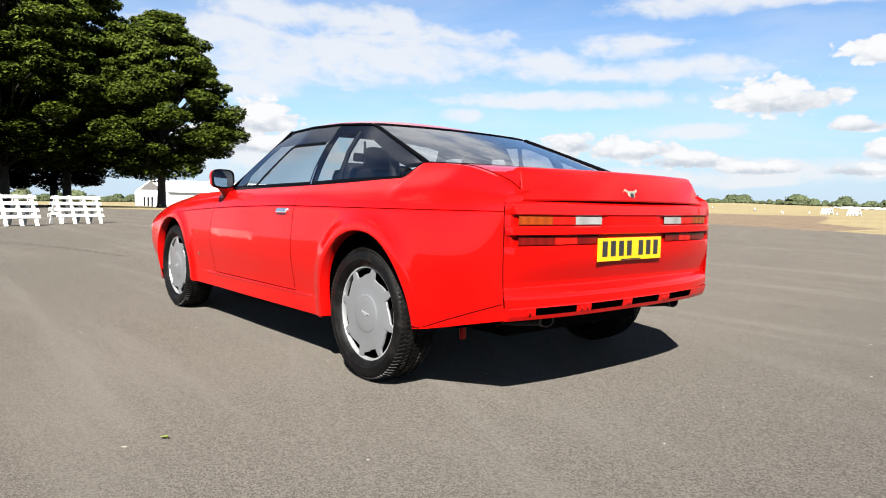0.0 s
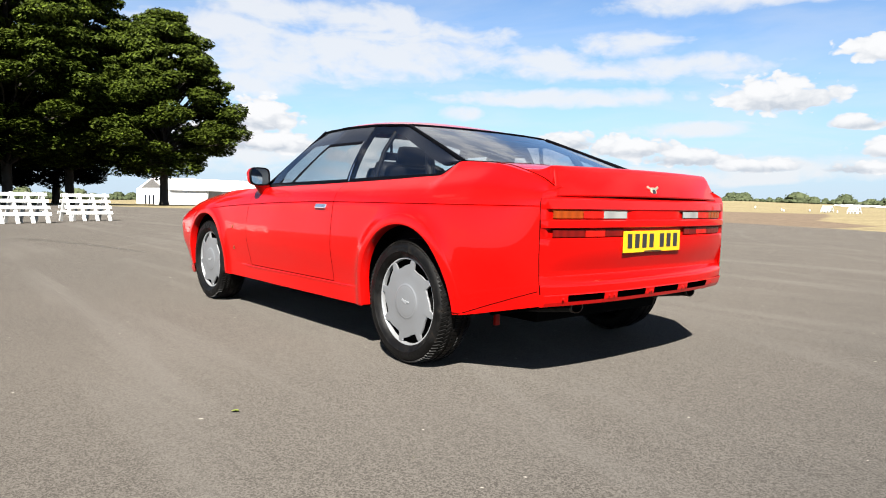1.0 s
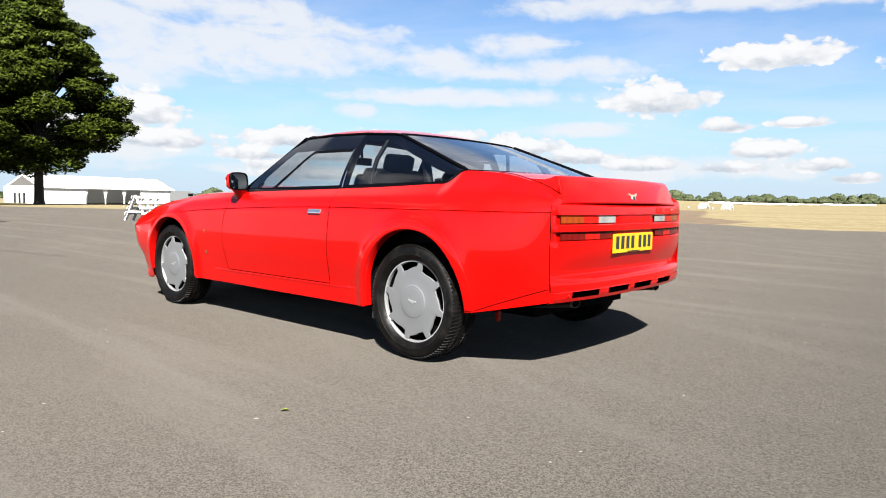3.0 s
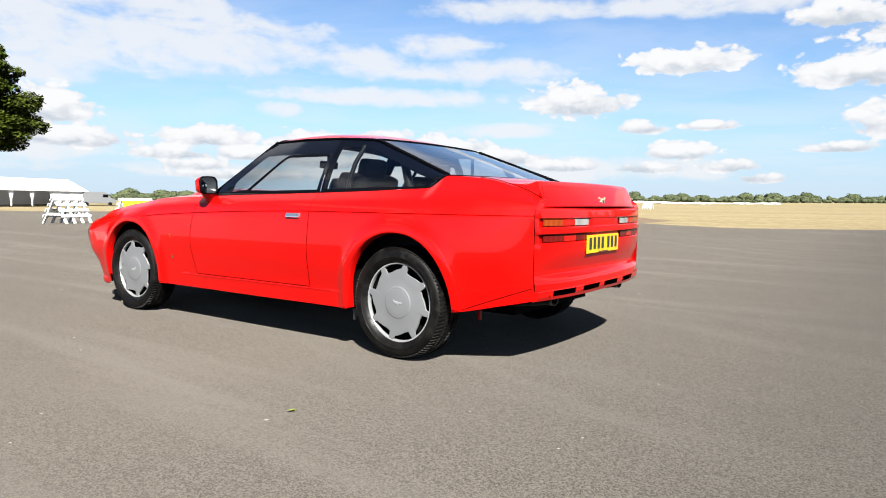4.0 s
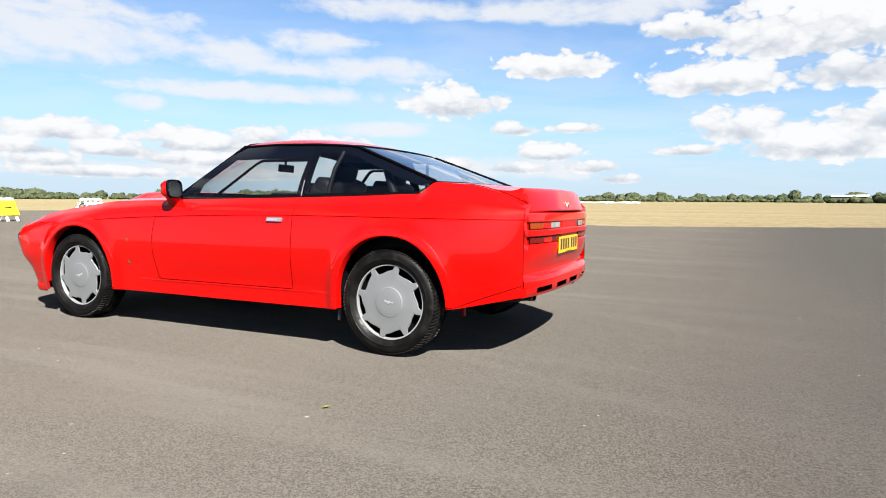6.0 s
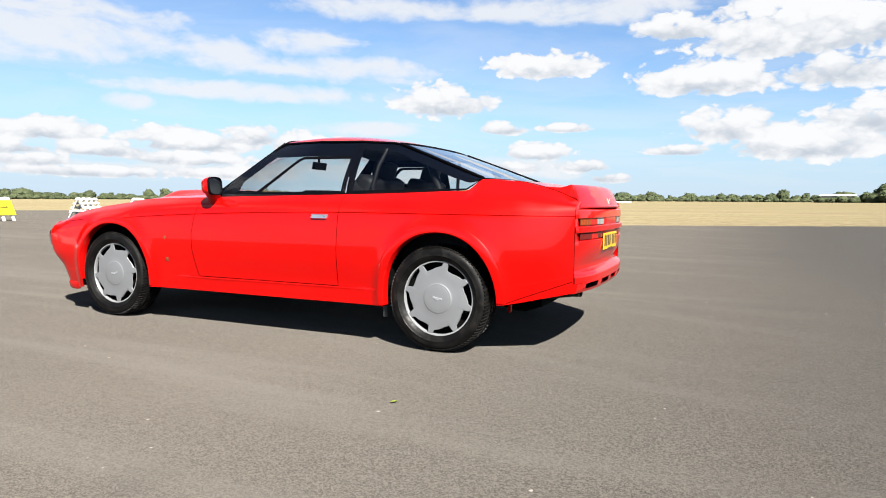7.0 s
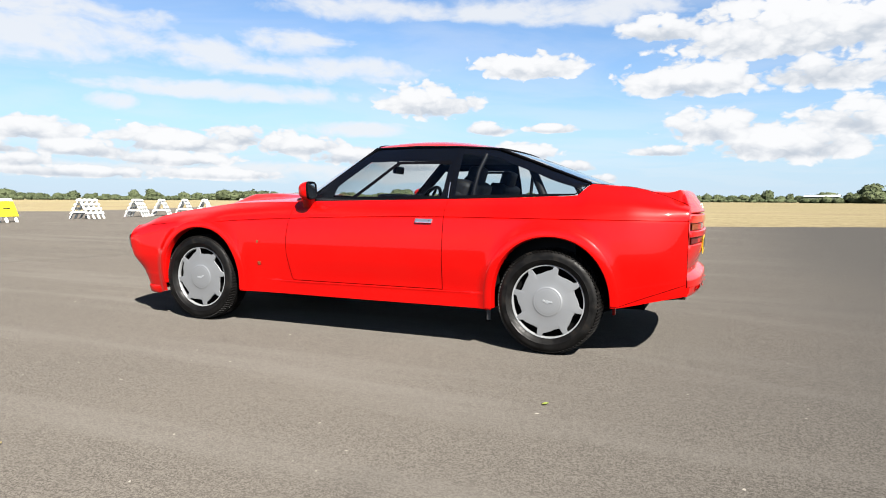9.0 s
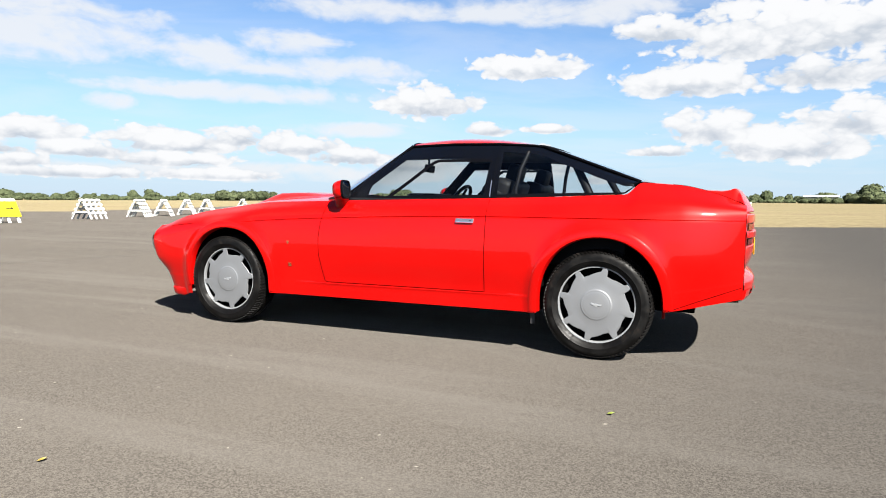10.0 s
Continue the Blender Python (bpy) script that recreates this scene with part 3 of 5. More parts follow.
DOOR_LINE = [(-0.505, 0.915), (-0.515, 0.86), (-0.535, 0.77), (-0.545, 0.667), (-0.540, 0.55), (-0.522, 0.45), (-0.505, 0.375), (-0.49, 0.362), (0.617, 0.367), (0.619, 0.60), (0.621, 0.953)]
for side, sgn in (("near", -1), ("far", 1)):
    flank, door = build_flank(side)
    piece("shut_line", *ribbon(DOOR_LINE, 0.0038, 0.0014, sgn), GAP, door)
    piece("shut_line", *ribbon([(1.715, 0.322), (1.85, 0.375), (2.0, 0.43), (2.106, 0.468)], 0.0035, 0.0012, sgn), GAP, flank)
    piece("shut_line", *ribbon([(-1.90, 0.695), (-1.78, 0.718), (-1.60, 0.738)], 0.0035, 0.0014, sgn), GAP, flank)
    for k, a in enumerate(ARCHES):
        # rolled lip and dark wheel housing
        lip, house = [], []
        for i in range(49):
            u = math.pi * (i / 48)
            c, s = math.cos(u), math.sin(u)
            e = 2 / 2.15
            x = a[0] - a[2] * math.copysign(abs(c) ** e, c)
            z = a[1] + a[3] * abs(s) ** e
            y = flank_y(x, z)
            lip.append([(x, sgn * (y + 0.0035), z), (x - (x - a[0]) * 0.012, sgn * (y - 0.004), z - 0.006 * s), (x - (x - a[0]) * 0.03, sgn * (y - 0.045), z - 0.008 * s)])
            house.append([(x + (x - a[0]) * 0.03, sgn * (y - 0.02), z + 0.008), (x + (x - a[0]) * 0.03, sgn * 0.48, z + 0.008)])
        for i in (0, -1):
            x, z = lip[i][0][0], (0.318 if k == 1 and i == -1 else 0.27)
            y = flank_y(x, z)
            row = [(x, sgn * (y + 0.0035), z), (lip[i][1][0], sgn * (y - 0.004), z), (lip[i][2][0], sgn * (y - 0.045), z)]
            hrow = [(house[i][0][0], sgn * (y - 0.02), z), (house[i][1][0], sgn * 0.48, z)]
            if i == 0:
                lip.insert(0, row), house.insert(0, hrow)
            else:
                lip.append(row), house.append(hrow)
        piece("arch_lip", *grid(lip), RED, flank)
        flare = []
        for i in range(65):
            u = math.pi * (i / 64)
            c, s = math.cos(u), math.sin(u)
            e = 2 / 2.15
            ring = []
            for f, up in ((1.0, 0.0036), (1.02, 0.0046), (1.05, 0.0048), (1.09, 0.0042), (1.13, 0.0026), (1.17, -0.0060)):
                x, z = a[0] - f * a[2] * math.copysign(abs(c) ** e, c), a[1] + f * a[3] * abs(s) ** e
                ring.append((x, sgn * (flank_y(x, z) + up), z))
            flare.append(ring)
        for end in (0, -1):
            if not (k == 1 and end == -1):
                foot = [(x, sgn * (flank_y(x, 0.268) + 0.8 * (abs(y) - flank_y(x, z))), 0.268) for x, y, z in flare[end]]
                flare.insert(0, foot) if end == 0 else flare.append(foot)
        piece("arch_flare", *grid(flare), RED, flank, "rounded red flare round the wheel opening")
        vs, fs = grid(house)
        n = len(vs)
        vs.append((a[0], sgn * 0.48, 0.3))
        fs += [(2 * i + 1, 2 * i + 3, n) for i in range(len(house) - 1)]
        piece("wheel_housing", vs, fs, UNDER, flank, "black wheel housing")

# hood and rear deck, between the top edges of the flanks
TOP = LINES[5]


def top_sheet(x0, x1, n, crown):
    js = [j for j in range(TOP.shape[1]) if x0 <= TOP[0, j] <= x1]
    rows = []
    for j in js:
        x, wd, z = TOP[0, j], max(TOP[1, j], 0.001), TOP[2, j]
        rows.append([(x, t * wd, z + crown(x, t)) for t in np.linspace(-1, 1, n)])
    return grid(rows)


def hood_bulge(x, t):
    rise = min(max((x + 1.52) / 0.27, 0), 1)
    high = 0.058 * rise * rise * (3 - 2 * rise) - 0.040 * min(max((x + 1.24) / 0.36, 0), 1)
    side = min(max((0.52 - abs(t)) / 0.12, 0), 1)
    return high * side * side * (3 - 2 * side)


def hood_crown(x, t):
    front = min(max((x + 2.12) / 0.5, 0), 1)
    return (1 - abs(t) ** 2.2) * 0.052 * front + hood_bulge(x, t)


hv, hf = top_sheet(-2.2, -0.40, 61, hood_crown)
hf = [f for f in hf if all(hv[k][0] < -0.43 - 0.42 * (1 - min(1, abs(hv[k][1]) / 0.80) ** 2) + 0.03 for k in f)]
piece("hood", hv, hf, RED, car, "red hood with a raised middle bulge")
piece("rear_deck", *top_sheet(1.51, 2.112, 21, lambda x, t: 0.012 * (1 - t * t)), RED, car)
# chin lip under the nose, from wheel opening to wheel opening
chin = []
for j in range(0, len(FINE), 2):
    p, q = LINES[0][:, j], LINES[1][:, j]
    if p[0] > -1.655:
        break
    ahead = 0.013 * min(1.0, max(0.0, (-1.62 - p[0]) / 0.2))
    n = Vector((p[0] + 1.2, p[1], 0)).normalized() * ahead
    col = []
    for k, out in ((0.42, -0.35), (0.34, 0.25), (0.30, 0.8), (0.12, 1.0), (0.0, 1.0), (-0.03, 0.6), (-0.03, -2.0)):
        m = p + (q - p) * k
        col.append((m[0] + n.x * out, m[1] + n.y * out, m[2]))
    chin.append(col)
chin = [[(x, -y, z) for x, y, z in col] for col in reversed(chin)] + chin[1:]
piece("chin_lip", *grid(chin), RED, car, "red chin lip under the nose")
# underside and inner bulkheads
part("floor_pan", blocks((pose(0.0, 0, 0.30), (1.86, 1.70, 0.10)), (pose(-0.05, 0, 0.32), (3.8, 1.0, 0.12)), (pose(-1.83, 0, 0.27), (0.20, 1.45, 0.10)), (pose(1.86, 0, 0.42), (0.36, 1.36, 0.10))), UNDER, car, "black underbody")


def sheet_between(low, high, n, m, bulge=0.0, outward=(0, 0, 0)):
    """A sheet from the curve low(t) to high(t), t from 0 to 1, swelling by bulge."""
    o = Vector(outward)
    rows = []
    for i in range(n + 1):
        t = i / n
        a, b = Vector(low(t)), Vector(high(t))
        rows.append([a.lerp(b, k / m) + o * (bulge * 4 * (k / m) * (1 - k / m)) for k in range(m + 1)])
    return grid(rows)


def way_along(points):
    """A curve through corner points, by length."""
    p = np.array(points, float)
    s = np.concatenate(([0], np.cumsum(np.linalg.norm(np.diff(p, axis=0), axis=1))))
    s /= s[-1]
    return lambda t: tuple(float(np.interp(t, s, p[:, c])) for c in range(3))


def bow(t):
    return 1 - (2 * t - 1) ** 2


def dome(t):
    return bow(t) ** 0.65


def cowl_z(x, t):
    return float(np.interp(x, TOP[0], TOP[2])) + (1 - abs(t) ** 2.2) * 0.052 + hood_bulge(x, t)


SCREEN_LOW = lambda t: (-0.43 - 0.42 * bow(t), 0.80 * (2 * t - 1), cowl_z(-0.43 - 0.42 * bow(t), 2 * t - 1) - 0.006)
SCREEN_TOP = lambda t: (-0.01 - 0.09 * bow(t), 0.60 * (2 * t - 1), 1.314 + 0.056 * dome(t))
BACK_TOP = lambda t: (0.868 + 0.02 * bow(t), 0.565 * (2 * t - 1), 1.306 + 0.010 * dome(t))
BACK_LOW = lambda t: (1.522 + 0.06 * bow(t), 0.705 * (2 * t - 1), 1.064 + 0.004 * bow(t))
piece("windscreen", *sheet_between(SCREEN_LOW, SCREEN_TOP, 20, 10, 0.02, (-0.5, 0, 0.8)), GLASS, car, "tinted curved windscreen")
piece("rear_window", *sheet_between(BACK_LOW, BACK_TOP, 20, 10, 0.003, (0.4, 0, 0.9)), GLASS, car, "large sloping tinted rear window")


def roof_point(s, t):
    a, b = Vector(SCREEN_TOP(t)), Vector(BACK_TOP(t))
    p = a.lerp(b, s)
    p.z += 4 * s * (1 - s) * (0.008 + 0.046 * dome(t))
    p.y *= 1 + 0.05 * 4 * s * (1 - s)
    return p


piece("roof", *grid([[roof_point(s, t) for t in np.linspace(0, 1, 25)] for s in np.linspace(0, 1, 21)]), RED, car, "gently domed red roof panel")
piece("headlining", *grid([[roof_point(s, t) - Vector((0, 0, 0.045)) for t in np.linspace(0, 1, 13)][::-1] for s in np.linspace(0, 1, 11)]), HIDE, car, "dark cloth headlining")


def side_panes(sgn):
    """Door glass, quarter glass and their dark frames, for one side."""
    belt = way_along([(-0.42, 0.815, 0.944), (0.0, 0.812, 0.954), (0.615, 0.803, 0.968)])
    rail = way_along([(-0.01, 0.600, 1.314), (0.3, 0.622, 1.322), (0.612, 0.617, 1.318)])
    belt2 = way_along([(0.615, 0.803, 0.968), (1.0, 0.793, 0.980), (1.434, 0.779, 0.996), (1.518, 0.706, 1.066)])
    rail2 = way_along([(0.612, 0.617, 1.318), (0.868, 0.567, 1.306), (1.15, 0.632, 1.200), (1.518, 0.706, 1.066)])
    flip = (lambda vf: vf) if sgn > 0 else (lambda vf: flipped(*vf))

    def on(b, r, t, v, lift=0.0):
        p = Vector(b(t)).lerp(Vector(r(t)), v)
        p.y += 0.022 * 4 * v * (1 - v) + lift
        return p

    def pane(b, r, n):
        return flip(grid([[on(b, r, i / n, k / 10) for k in range(11)] for i in range(n + 1)]))

    def strip(b, r, low, high, lift, n=24):
        """A band on a pane between two lines of (t, v)."""
        l, h = way_along([(*p, 0) for p in low]), way_along([(*p, 0) for p in high])
        rows = []
        for i in range(n + 1):
            (t0, v0, _), (t1, v1, _) = l(i / n), h(i / n)
            rows.append([on(b, r, t0 + (t1 - t0) * k / 3, v0 + (v1 - v0) * k / 3, lift) for k in range(4)])
        return flip(grid(rows))

    door_glass = piece("door_window", *pane(belt, rail, 16), GLASS, car, "tinted frameless door window")
    piece("roof_rail", *strip(belt, rail, [(0, 0.78), (0.14, 0.72), (1, 0.71)], [(0, 1), (1, 1)], -0.010), BLACK, door_glass, "black roof rail behind the glass")
    piece("front_pillar", *strip(belt, rail, [(0, 0), (0, 1)], [(0.085, 0), (0.15, 1)], -0.009), BLACK, door_glass, "black windscreen pillar")
    piece("sail_panel", *strip(belt, rail, [(0.0, 0.0), (0.0, 0.5)], [(0.17, 0.0), (0.03, 0.5)], -0.006), BLACK, door_glass, "black triangular panel behind the mirror")
    piece("centre_pillar", *strip(belt, rail, [(0.945, 0), (0.945, 1)], [(1, 0), (1, 1)], -0.010), BLACK, door_glass, "black centre pillar")
    piece("drop_pane_seal", *strip(belt, rail, [(0.300, 0.02), (0.405, 0.58), (0.425, 0.66), (0.46, 0.71), (0.96, 0.71)], [(0.340, 0.02), (0.445, 0.55), (0.462, 0.615), (0.490, 0.655), (0.96, 0.655)], 0.003), BLACK, door_glass, "black rubber round the drop pane")
    piece("belt_seal", *strip(belt, rail, [(0, -0.03), (1, -0.03)], [(0, 0.035), (1, 0.035)], 0.004), BLACK, door_glass, "black rubber belt seal")
    piece("pillar_trim", *strip(belt, rail, [(0.988, 0.0), (0.988, 0.30)], [(0.996, 0.0), (0.996, 0.30)], 0.004), CHROME, door_glass, "bright pillar trim")
    quarter = piece("quarter_window", *pane(belt2, rail2, 24), GLASS, car, "tinted wedge-shaped quarter window")
    piece("centre_pillar", *strip(belt2, rail2, [(0, 0), (0, 1)], [(0.035, 0), (0.035, 1)], -0.010), BLACK, quarter)
    piece("rear_pillar", *strip(belt2, rail2, [(0, 0.86), (0.3, 0.82), (0.6, 0.70), (0.85, 0.45), (1, 0)], [(0, 1), (0.3, 1), (1, 1)], -0.008), BLACK, quarter, "black rear pillar behind the glass")
    piece("belt_seal", *strip(belt2, rail2, [(0, -0.03), (0.9, -0.03), (1, 0)], [(0, 0.035), (0.9, 0.06), (1, 0.12)], 0.004, 40), BLACK, quarter, "black rubber belt seal")
    piece("pane_gap", *strip(belt2, rail2, [(-0.004, 0), (-0.004, 1)], [(0.004, 0), (0.004, 1)], 0.003), BLACK, quarter)
    # drip rails along screen and rear window
    for a, b, name in ((Vector(belt(0)), Vector(rail(0)), "screen_seal"), (Vector(rail2(0.29)), Vector(rail2(1)), "rear_window_seal")):
        vs, fs = tube([a.lerp(b, k / 10) + Vector((0, 0.004, 0.004)) for k in range(11)], 0.009, 12)
        piece(name, *(flip((vs, fs))), BLACK, car, "black rubber seal")
    vs, fs = tube([Vector(rail(k / 10)) + Vector((0, 0.002, 0.001)) for k in range(11)] + [Vector(rail2(0.29 * k / 5)) + Vector((0, 0.002, 0.001)) for k in range(1, 6)], 0.007, 12)
    piece("gutter", *flip((vs, fs)), BLACK, car, "black roof gutter")


side_panes(1)
side_panes(-1)
for curve, name in ((BACK_LOW, "rear_window_seal"), (BACK_TOP, "rear_window_seal"), (SCREEN_LOW, "screen_seal"), (SCREEN_TOP, "screen_seal")):
    piece(name, *tube([Vector(curve(k / 24)) + Vector((0, 0, 0.001)) for k in range(25)], 0.006, 12), BLACK, car, "black rubber seal")

# trunk lid with a kicked-up lip
LID = [(1.76, 1.038, 0.0), (1.90, 1.022, 0.0), (1.98, 1.018, 0.0), (2.04, 1.025, 0.012), (2.072, 1.034, 0.036), (2.084, 1.034, 0.042), (2.094, 1.026, 0.050), (2.100, 1.005, 0.060), (2.105, 0.95, 0.080), (2.104, 0.90, 0.098), (2.100, 0.893, 0.100), (2.07, 0.890, 0.09)]
rows = []
for x, z, b in LID:
    rear = min(max((x - 1.98) / 0.09, 0), 1)
    fall = min(max((1.03 - z) / 0.13, 0), 1) * rear
    half = 0.652 + 0.034 * fall
    xx = x + rear * (-0.030 + 0.042 * fall)
    low = 0.884 if fall > 0.5 else 0.872
    row = [(xx - 0.015, -half - 0.004, low), (xx, -half - 0.002, z - 0.012), (xx, -half + 0.004, z - 0.002)]
    row += [(xx + 0.72 * b * (1 - abs(t) ** 2.2), (half - 0.004) * t, z + (0.014 if x < 2.0 else 0.006) * (1 - t * t)) for t in np.linspace(-0.975, 0.975, 25)]
    row += [(xx, half - 0.004, z - 0.002), (xx, half + 0.002, z - 0.012), (xx - 0.015, half + 0.004, low)]
    rows.append(row)
lid = piece("trunk_lid", *grid(rows), RED, car, "red trunk lid with an upswept rear lip")
for s in (-1, 1):
    seam = [(x, s * (0.657 + 0.030 * min(max((x - 2.02) / 0.09, 0), 1)), float(np.interp(x, TOP[0], TOP[2])) + 0.0015) for x in np.linspace(1.70, 2.104, 16)]
    piece("shut_line", *tube(seam, 0.0028, 8), GAP, lid)

# tail panel: (height, step outwards)
TAIL = [(0.892, -0.035), (0.886, -0.008), (0.880, 0.0), (0.838, 0.002), (0.834, -0.002), (0.832, -0.014), (0.790, -0.015), (0.787, 0.004), (0.783, 0.010), (0.753, 0.010), (0.749, 0.004), (0.747, -0.014),
        (0.706, -0.015), (0.703, -0.004), (0.699, 0.0), (0.66, -0.003), (0.62, -0.012), (0.585, -0.025), (0.556, -0.038), (0.536, -0.045), (0.527, -0.043), (0.520, -0.030), (0.500, 0.004), (0.493, 0.010), (0.480, 0.011), (0.452, 0.008)]


def tail_x(y):
    return 2.1145 + 0.074 * (1 - min(abs(y) / 0.795, 1) ** 2.8)


TY = sorted([0.795 * math.copysign(1 - (1 - abs(t)) ** 1.25, t) for t in np.linspace(-1, 1, 49)] + [-0.286, -0.283, 0.283, 0.286])


def channel(y, z, step):
    """The lamp channels run out at the corners; the panel's tuck eases off towards them."""
    if z < 0.70:
        return step * (1 - 0.6 * min(1.0, max(0.0, (abs(y) - 0.45) / 0.345)) ** 2)
    inner = 0.3 if abs(y) < 0.235 else 1.0
    return step if step > -0.0135 or z > 0.86 else step * inner * min(1, max(0, (0.765 - abs(y)) / 0.03))


def tail_y(y, z):
    """Draw the panel's ends in to the width of the flanks."""
    return y * (1 + (tail_half(z) / 0.795 - 1) * (abs(y) / 0.795) ** 3)


def tail_half(z):
    return float(np.interp(z, [p[2] for p in FLANK[-1]], [p[1] for p in FLANK[-1]])) - 0.001


panel = piece("tail_panel", *grid([[(tail_x(y) + channel(y, z, s) * (1 if abs(y) < 0.78 or z < 0.70 else 0.4), tail_y(y, z), z) for y in TY] for z, s in TAIL]), RED, car, "red tail panel with two recessed lamp channels")
# the bumper's apron, with slots through it
bm = bmesh.new()
SLOTS = [(-0.635, -0.405), (-0.310, -0.085), (-0.010, 0.215), (0.315, 0.545)]
ys = sorted({-0.78, 0.78, -0.765, 0.765, *np.linspace(-0.74, 0.74, 31), *[v for s in SLOTS for v in s]})
zs = [(0.452, 0.008), (0.446, 0.009), (0.414, 0.003), (0.396, -0.006), (0.392, -0.02), (0.392, -0.10)]
vs = [[bm.verts.new((tail_x(y) + s if abs(y) < 0.775 else 2.108 + 0.3 * s, y * (tail_half(z) + 0.004) / 0.78, z)) for y in ys] for z, s in zs]
for i in range(len(zs) - 1):
    for j in range(len(ys) - 1):
        mid = (ys[j] + ys[j + 1]) / 2
        if i == 1 and any(a < mid < b for a, b in SLOTS):
            continue
        bm.faces.new((vs[i][j], vs[i + 1][j], vs[i + 1][j + 1], vs[i][j + 1]))
bumper = part("bumper_apron", bm, RED, car, "red bumper apron with four dark slots", smooth=False)
part("slot_backing", blocks((pose(2.085, 0, 0.425), (0.02, 1.30, 0.09)), bevel=0), UNDER, bumper, "black void behind the slots")
for a, b in SLOTS:
    for y in (a - 0.03, b + 0.03):
        piece("rivet", *[lathe([(0.0001, -0.003), (0.005, -0.002), (0.006, 0.0)], 10)][0], RED, bumper).matrix_basis = pose(tail_x(y) + 0.016, y, 0.432, 0, 0, 90)


def lamp(y0, y1, z0, z1, mat, label):
    n = 8
    rows = []
    for z, s in ((z1, -0.014), (z1 - 0.003, -0.004), (z0 + 0.003, -0.004), (z0, -0.014)):
        rows.append([(tail_x(y0 + (y1 - y0) * k / n) + s, y0 + (y1 - y0) * k / n, z) for k in range(n + 1)])
    return piece("lamp_lens", *grid(rows), mat, panel, label, smooth=False)


for s in (-1, 1):
    for a, b, mat, label in ((0.715, 0.545, AMBER, "amber indicator lens"), (0.543, 0.415, STOPRED, "red stop lamp lens"), (0.413, 0.245, LAMPWHITE, "clear reversing lamp lens")):
        lamp(min(s * a, s * b), max(s * a, s * b), 0.792, 0.830, mat, label)
    for a, b, mat in ((0.715, 0.53, LAMPRED), (0.527, 0.40, STOPRED), (0.397, 0.262, LAMPRED)):
        lamp(min(s * a, s * b), max(s * a, s * b), 0.707, 0.746, mat, "dark red tail lamp lens")
for s in (-1, 1):
    piece("shut_line", *grid([[(2.1122, s * (tail_half(z) + 0.0022), z), (2.1135, s * (tail_half(z) + 0.0018), z), (2.1150, s * (tail_half(z) - 0.001), z)] for z in np.linspace(0.885, 0.455, 16)]), GAP, panel)
    # inner end of the rear wing, beside and below the trunk lid
    piece("wing_end", *grid([[(2.1115, s * p[1], p[2]), (2.117, s * (p[1] - 0.012), p[2]), (2.108, s * 0.60, p[2])] for p in FLANK[-1] if p[2] > 0.83]), RED, panel, "red end of the rear wing")

plate = part("number_plate", blocks((pose(2.1874, -0.03, 0.680), (0.005, 0.490, 0.106)), bevel=0.002), YELLOW, car, "yellow rear number plate with black bars")
for k in range(7):
    part("plate_bar", blocks((pose(2.1900, -0.03 - 0.196 + 0.0605 * k + (0.030 if k > 3 else 0), 0.684), (0.003, 0.036, 0.070)), bevel=0.001), INK, plate, "plain black bar")
part("plate_bar", blocks((pose(2.1900, -0.03, 0.632), (0.002, 0.15, 0.005)), bevel=0), INK, plate)
# winged maker's badge as a plain shield
bm = blocks((pose(2.167, -0.046, 0.944, -24, -14, 0), (0.007, 0.046, 0.014)), (pose(2.167, 0.006, 0.944, 24, -14, 0), (0.007, 0.046, 0.014)), bevel=0.003)
bmesh.ops.create_cone(bm, cap_ends=True, segments=24, radius1=0.025, radius2=0.022, depth=0.010, matrix=pose(2.171, -0.02, 0.928, 0, 76, 0))
badge = part("badge", bm, GOLD, car, "small gilt winged tail badge")
bm = bmesh.new()
bmesh.ops.create_cone(bm, cap_ends=True, segments=20, radius1=0.014, radius2=0.013, depth=0.010, matrix=pose(2.173, -0.02, 0.926, 0, 76, 0))
part("badge_centre", bm, INK, badge, "dark centre of the badge")

# exhausts
for s in (-1, 1):
    run = [(1.62, 0.46, 0.300, 0.022), (1.80, 0.48, 0.325, 0.021), (1.94, 0.49, 0.346, 0.022), (2.05, 0.495, 0.364, 0.023), (2.095, 0.495, 0.370, 0.028), (2.097, 0.495, 0.370, 0.025), (2.04, 0.495, 0.362, 0.022), (2.03, 0.495, 0.361, 0.001)]
    v, f = grid([[(x, s * y + 1.5 * r * math.cos(a), z + 0.95 * r * math.sin(a)) for a in [2 * math.pi * k / 20 for k in range(20)]] for x, y, z, r in run], True)
    pipe = piece("tailpipe", v, f, PIPE, car, "sooty steel tailpipe")
    v, f = grid([[(x, s * 0.495 + 1.5 * r * math.cos(a), z + 0.95 * r * math.sin(a)) for a in [2 * math.pi * k / 20 for k in range(20)]] for x, z, r in ((2.072, 0.3670, 0.0250), (2.100, 0.3705, 0.0290), (2.101, 0.3705, 0.0255), (2.07, 0.366, 0.024))], True)
    piece("pipe_tip", v, f, TIP, pipe, "dull bright rolled pipe end")
v, f = tube([(1.80, -0.34, 0.345), (1.80, -0.32, 0.345), (1.80, 0.32, 0.345), (1.80, 0.34, 0.345)], [0.045, 0.062, 0.062, 0.045], 16)
piece("silencer", v, f, UNDER, car, "black transverse silencer")
part("rear_tray", blocks((pose(1.89, 0, 0.352, 0, -13, 0), (0.46, 1.30, 0.03)), bevel=0.01), UNDER, car, "black tray under the tail")
part("tow_bracket", blocks((pose(1.67, -0.60, 0.29), (0.02, 0.03, 0.12))), RED, car, "red towing bracket")
